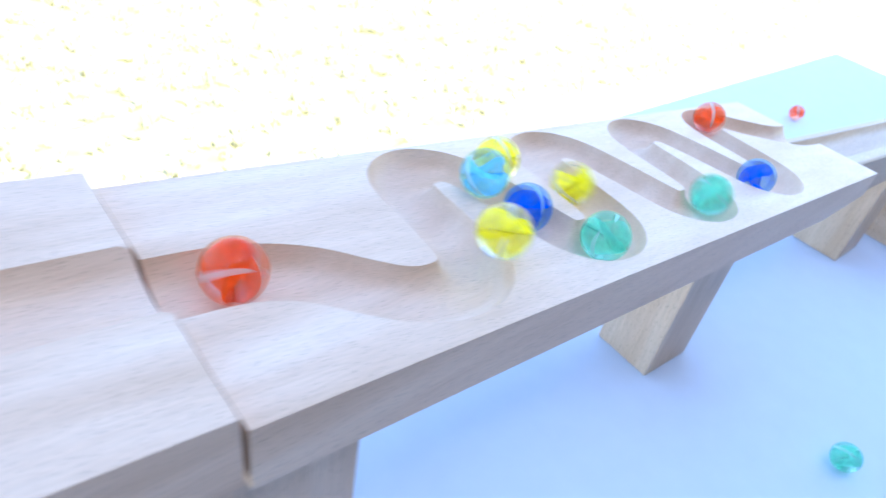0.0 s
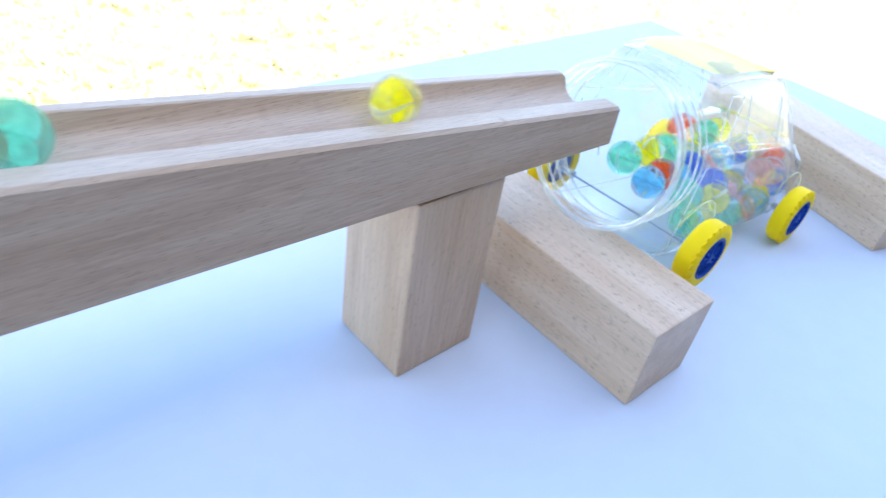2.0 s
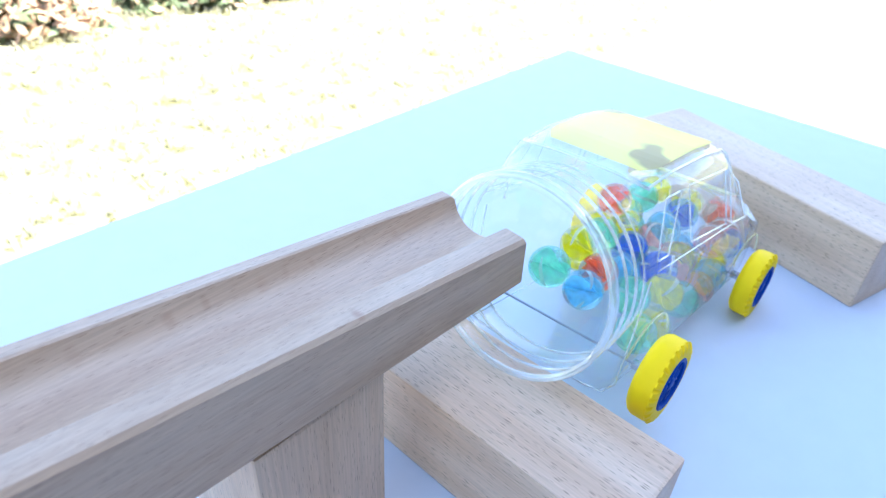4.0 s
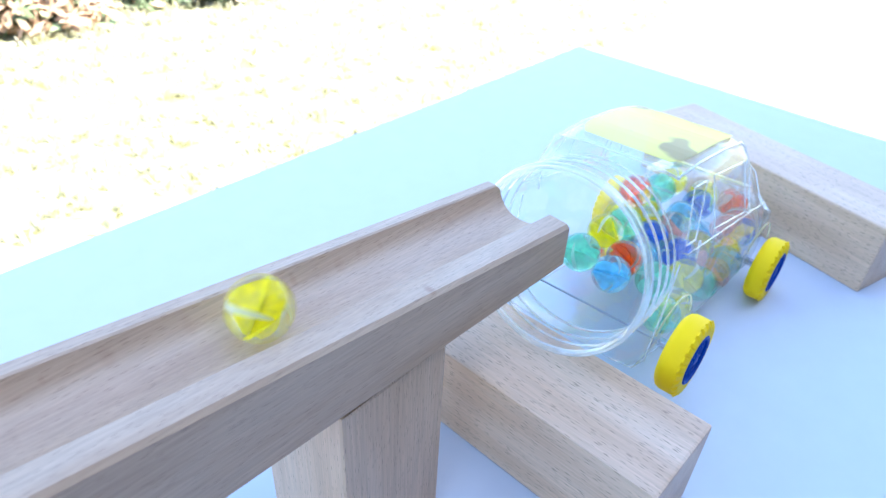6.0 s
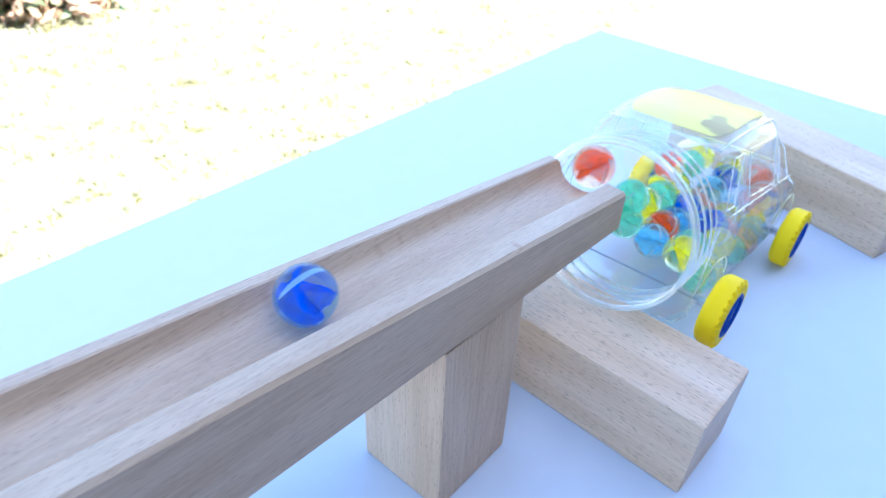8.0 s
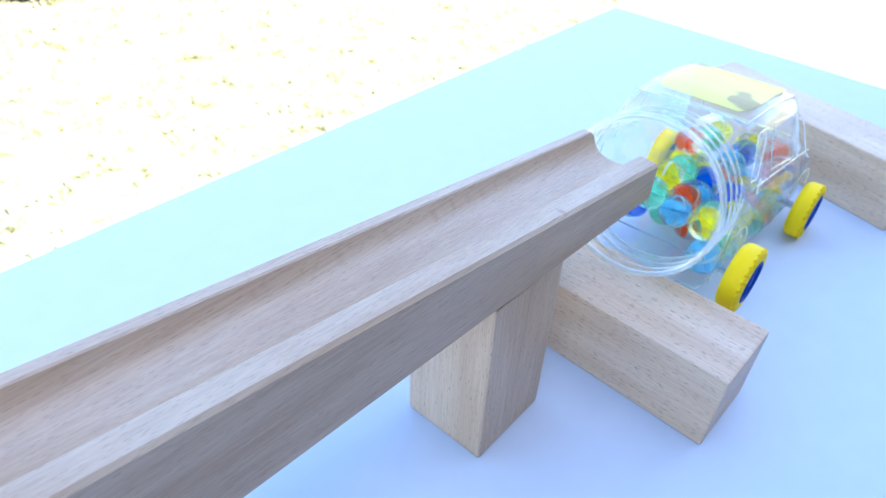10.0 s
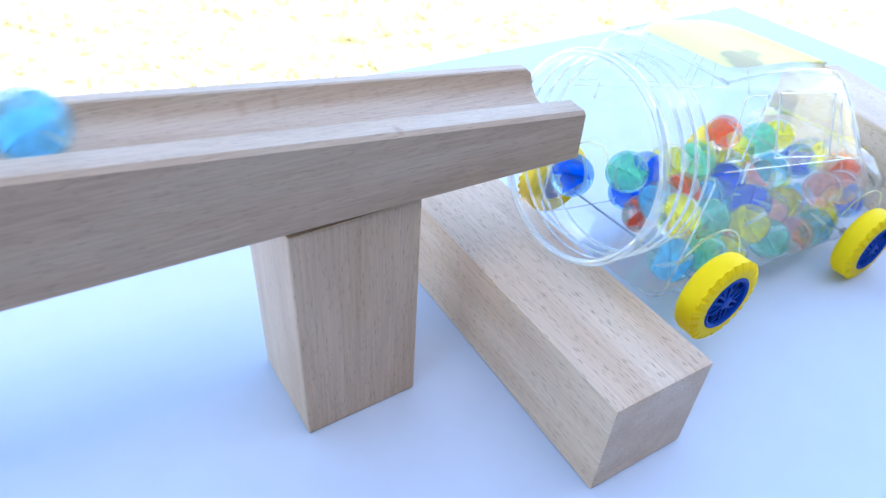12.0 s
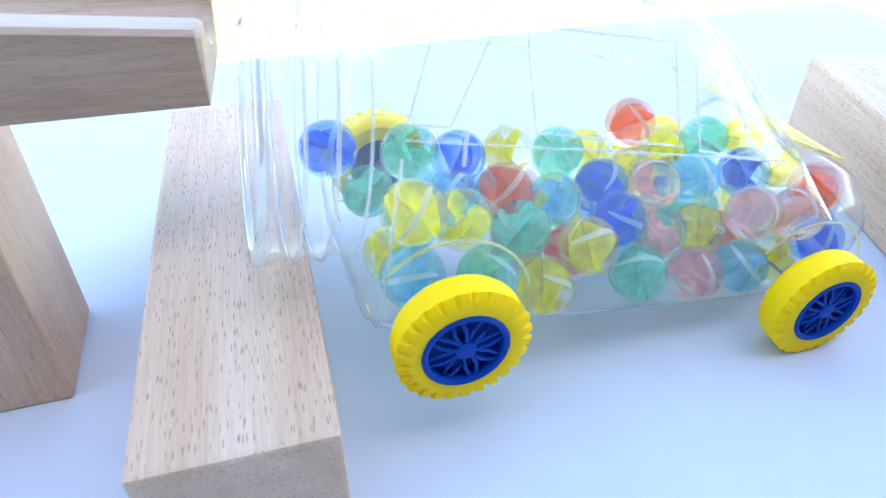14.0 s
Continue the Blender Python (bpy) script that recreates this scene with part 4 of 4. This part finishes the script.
# ---- shrubs along the lawn's far edge ----
def build_shrub(x, y, size, dry, seed):
    rng = random.Random(seed)
    ob = empty("shrub", at_dm(x, y, GROUND))
    tagged(ob, "low garden shrub with dry brown and green leaves", "shrub", "shrubs along the lawn")
    bm = bmesh.new()
    for k in range(7):
        q, lean = rng.uniform(0, 6.28), rng.uniform(0.2, 0.6)
        tube(bm, [(0, 0, 0), (0.3 * size * lean * math.cos(q), 0.3 * size * lean * math.sin(q), 0.4 * size), (0.7 * size * lean * math.cos(q), 0.7 * size * lean * math.sin(q), 0.8 * size)], 0.03 * size, 6)
    part("stems", bm, LEAF_DRY, ob)
    for name, mat, count in (("dry_leaves", LEAF_DRY, 420 if dry else 140), ("green_leaves", LEAF_GREEN, 160 if dry else 480)):
        verts, faces = [], []
        for k in range(count):
            q, e, r = rng.uniform(0, 6.28), rng.uniform(0.0, 1.4), size * rng.uniform(0.35, 1.0)
            c = Vector((r * math.cos(q) * math.cos(e), r * math.sin(q) * math.cos(e), 0.1 * size + r * 0.85 * math.sin(e)))
            a = Vector((rng.uniform(-1, 1), rng.uniform(-1, 1), rng.uniform(-0.6, 1))).normalized() * rng.uniform(0.3, 0.6)
            b = a.orthogonal().normalized() * 0.16
            i = len(verts)
            verts += [(c - a) * DM, (c + b) * DM, (c + a) * DM, (c - b) * DM]
            faces.append((i, i + 1, i + 2, i + 3))
        me = bpy.data.meshes.new(name)
        me.from_pydata(verts, [], faces)
        me.materials.append(mat)
        new(name, me).parent = ob


def build_grass():
    """Tufts of dry blades over the sunlit lawn beyond the table."""
    rng = random.Random(9)
    verts, faces = [], []
    for k in range(7000):
        x, y = rng.uniform(-20, 100), rng.uniform(13, 34)
        for j in range(5):
            q, lean, h = rng.uniform(0, 6.28), rng.uniform(0.3, 1.2), rng.uniform(0.15, 0.5)
            w = Vector((math.cos(q + 1.57), math.sin(q + 1.57), 0)) * 0.05
            root = Vector((x + rng.uniform(-0.2, 0.2), y + rng.uniform(-0.2, 0.2), GROUND))
            tip = root + Vector((math.cos(q) * lean * h, math.sin(q) * lean * h, h))
            mid = root.lerp(tip, 0.5) + Vector((0, 0, 0.08 * h))
            i = len(verts)
            verts += [(root - w) * DM, (root + w) * DM, (mid + w) * DM, (mid - w) * DM, tip * DM]
            faces += [(i, i + 1, i + 2, i + 3), (i + 3, i + 2, i + 4)]
    me = bpy.data.meshes.new("grass")
    me.from_pydata(verts, [], faces)
    me.materials.append(GRASS)
    tagged(new("grass", me), "dry straw-coloured grass tufts in full sun", "grass", kind="stuff")


build_grass()
shrub_rng = random.Random(5)
for k in range(26):
    x = 5 + 3.4 * k + shrub_rng.uniform(-0.8, 0.8)
    build_shrub(x, 31.6 + shrub_rng.uniform(-1, 1.2) - (0.12 * max(0, x - 55)), shrub_rng.uniform(1.6, 2.6) * (1 + x / 120), k % 5 < 3, 100 + k)

build_shrub(79, 25, 9.0, True, 301)
build_shrub(88, 22, 10.0, False, 302)
build_shrub(76, 18, 6.5, True, 303)
build_shrub(72, 24, 6.0, False, 304)

motions()
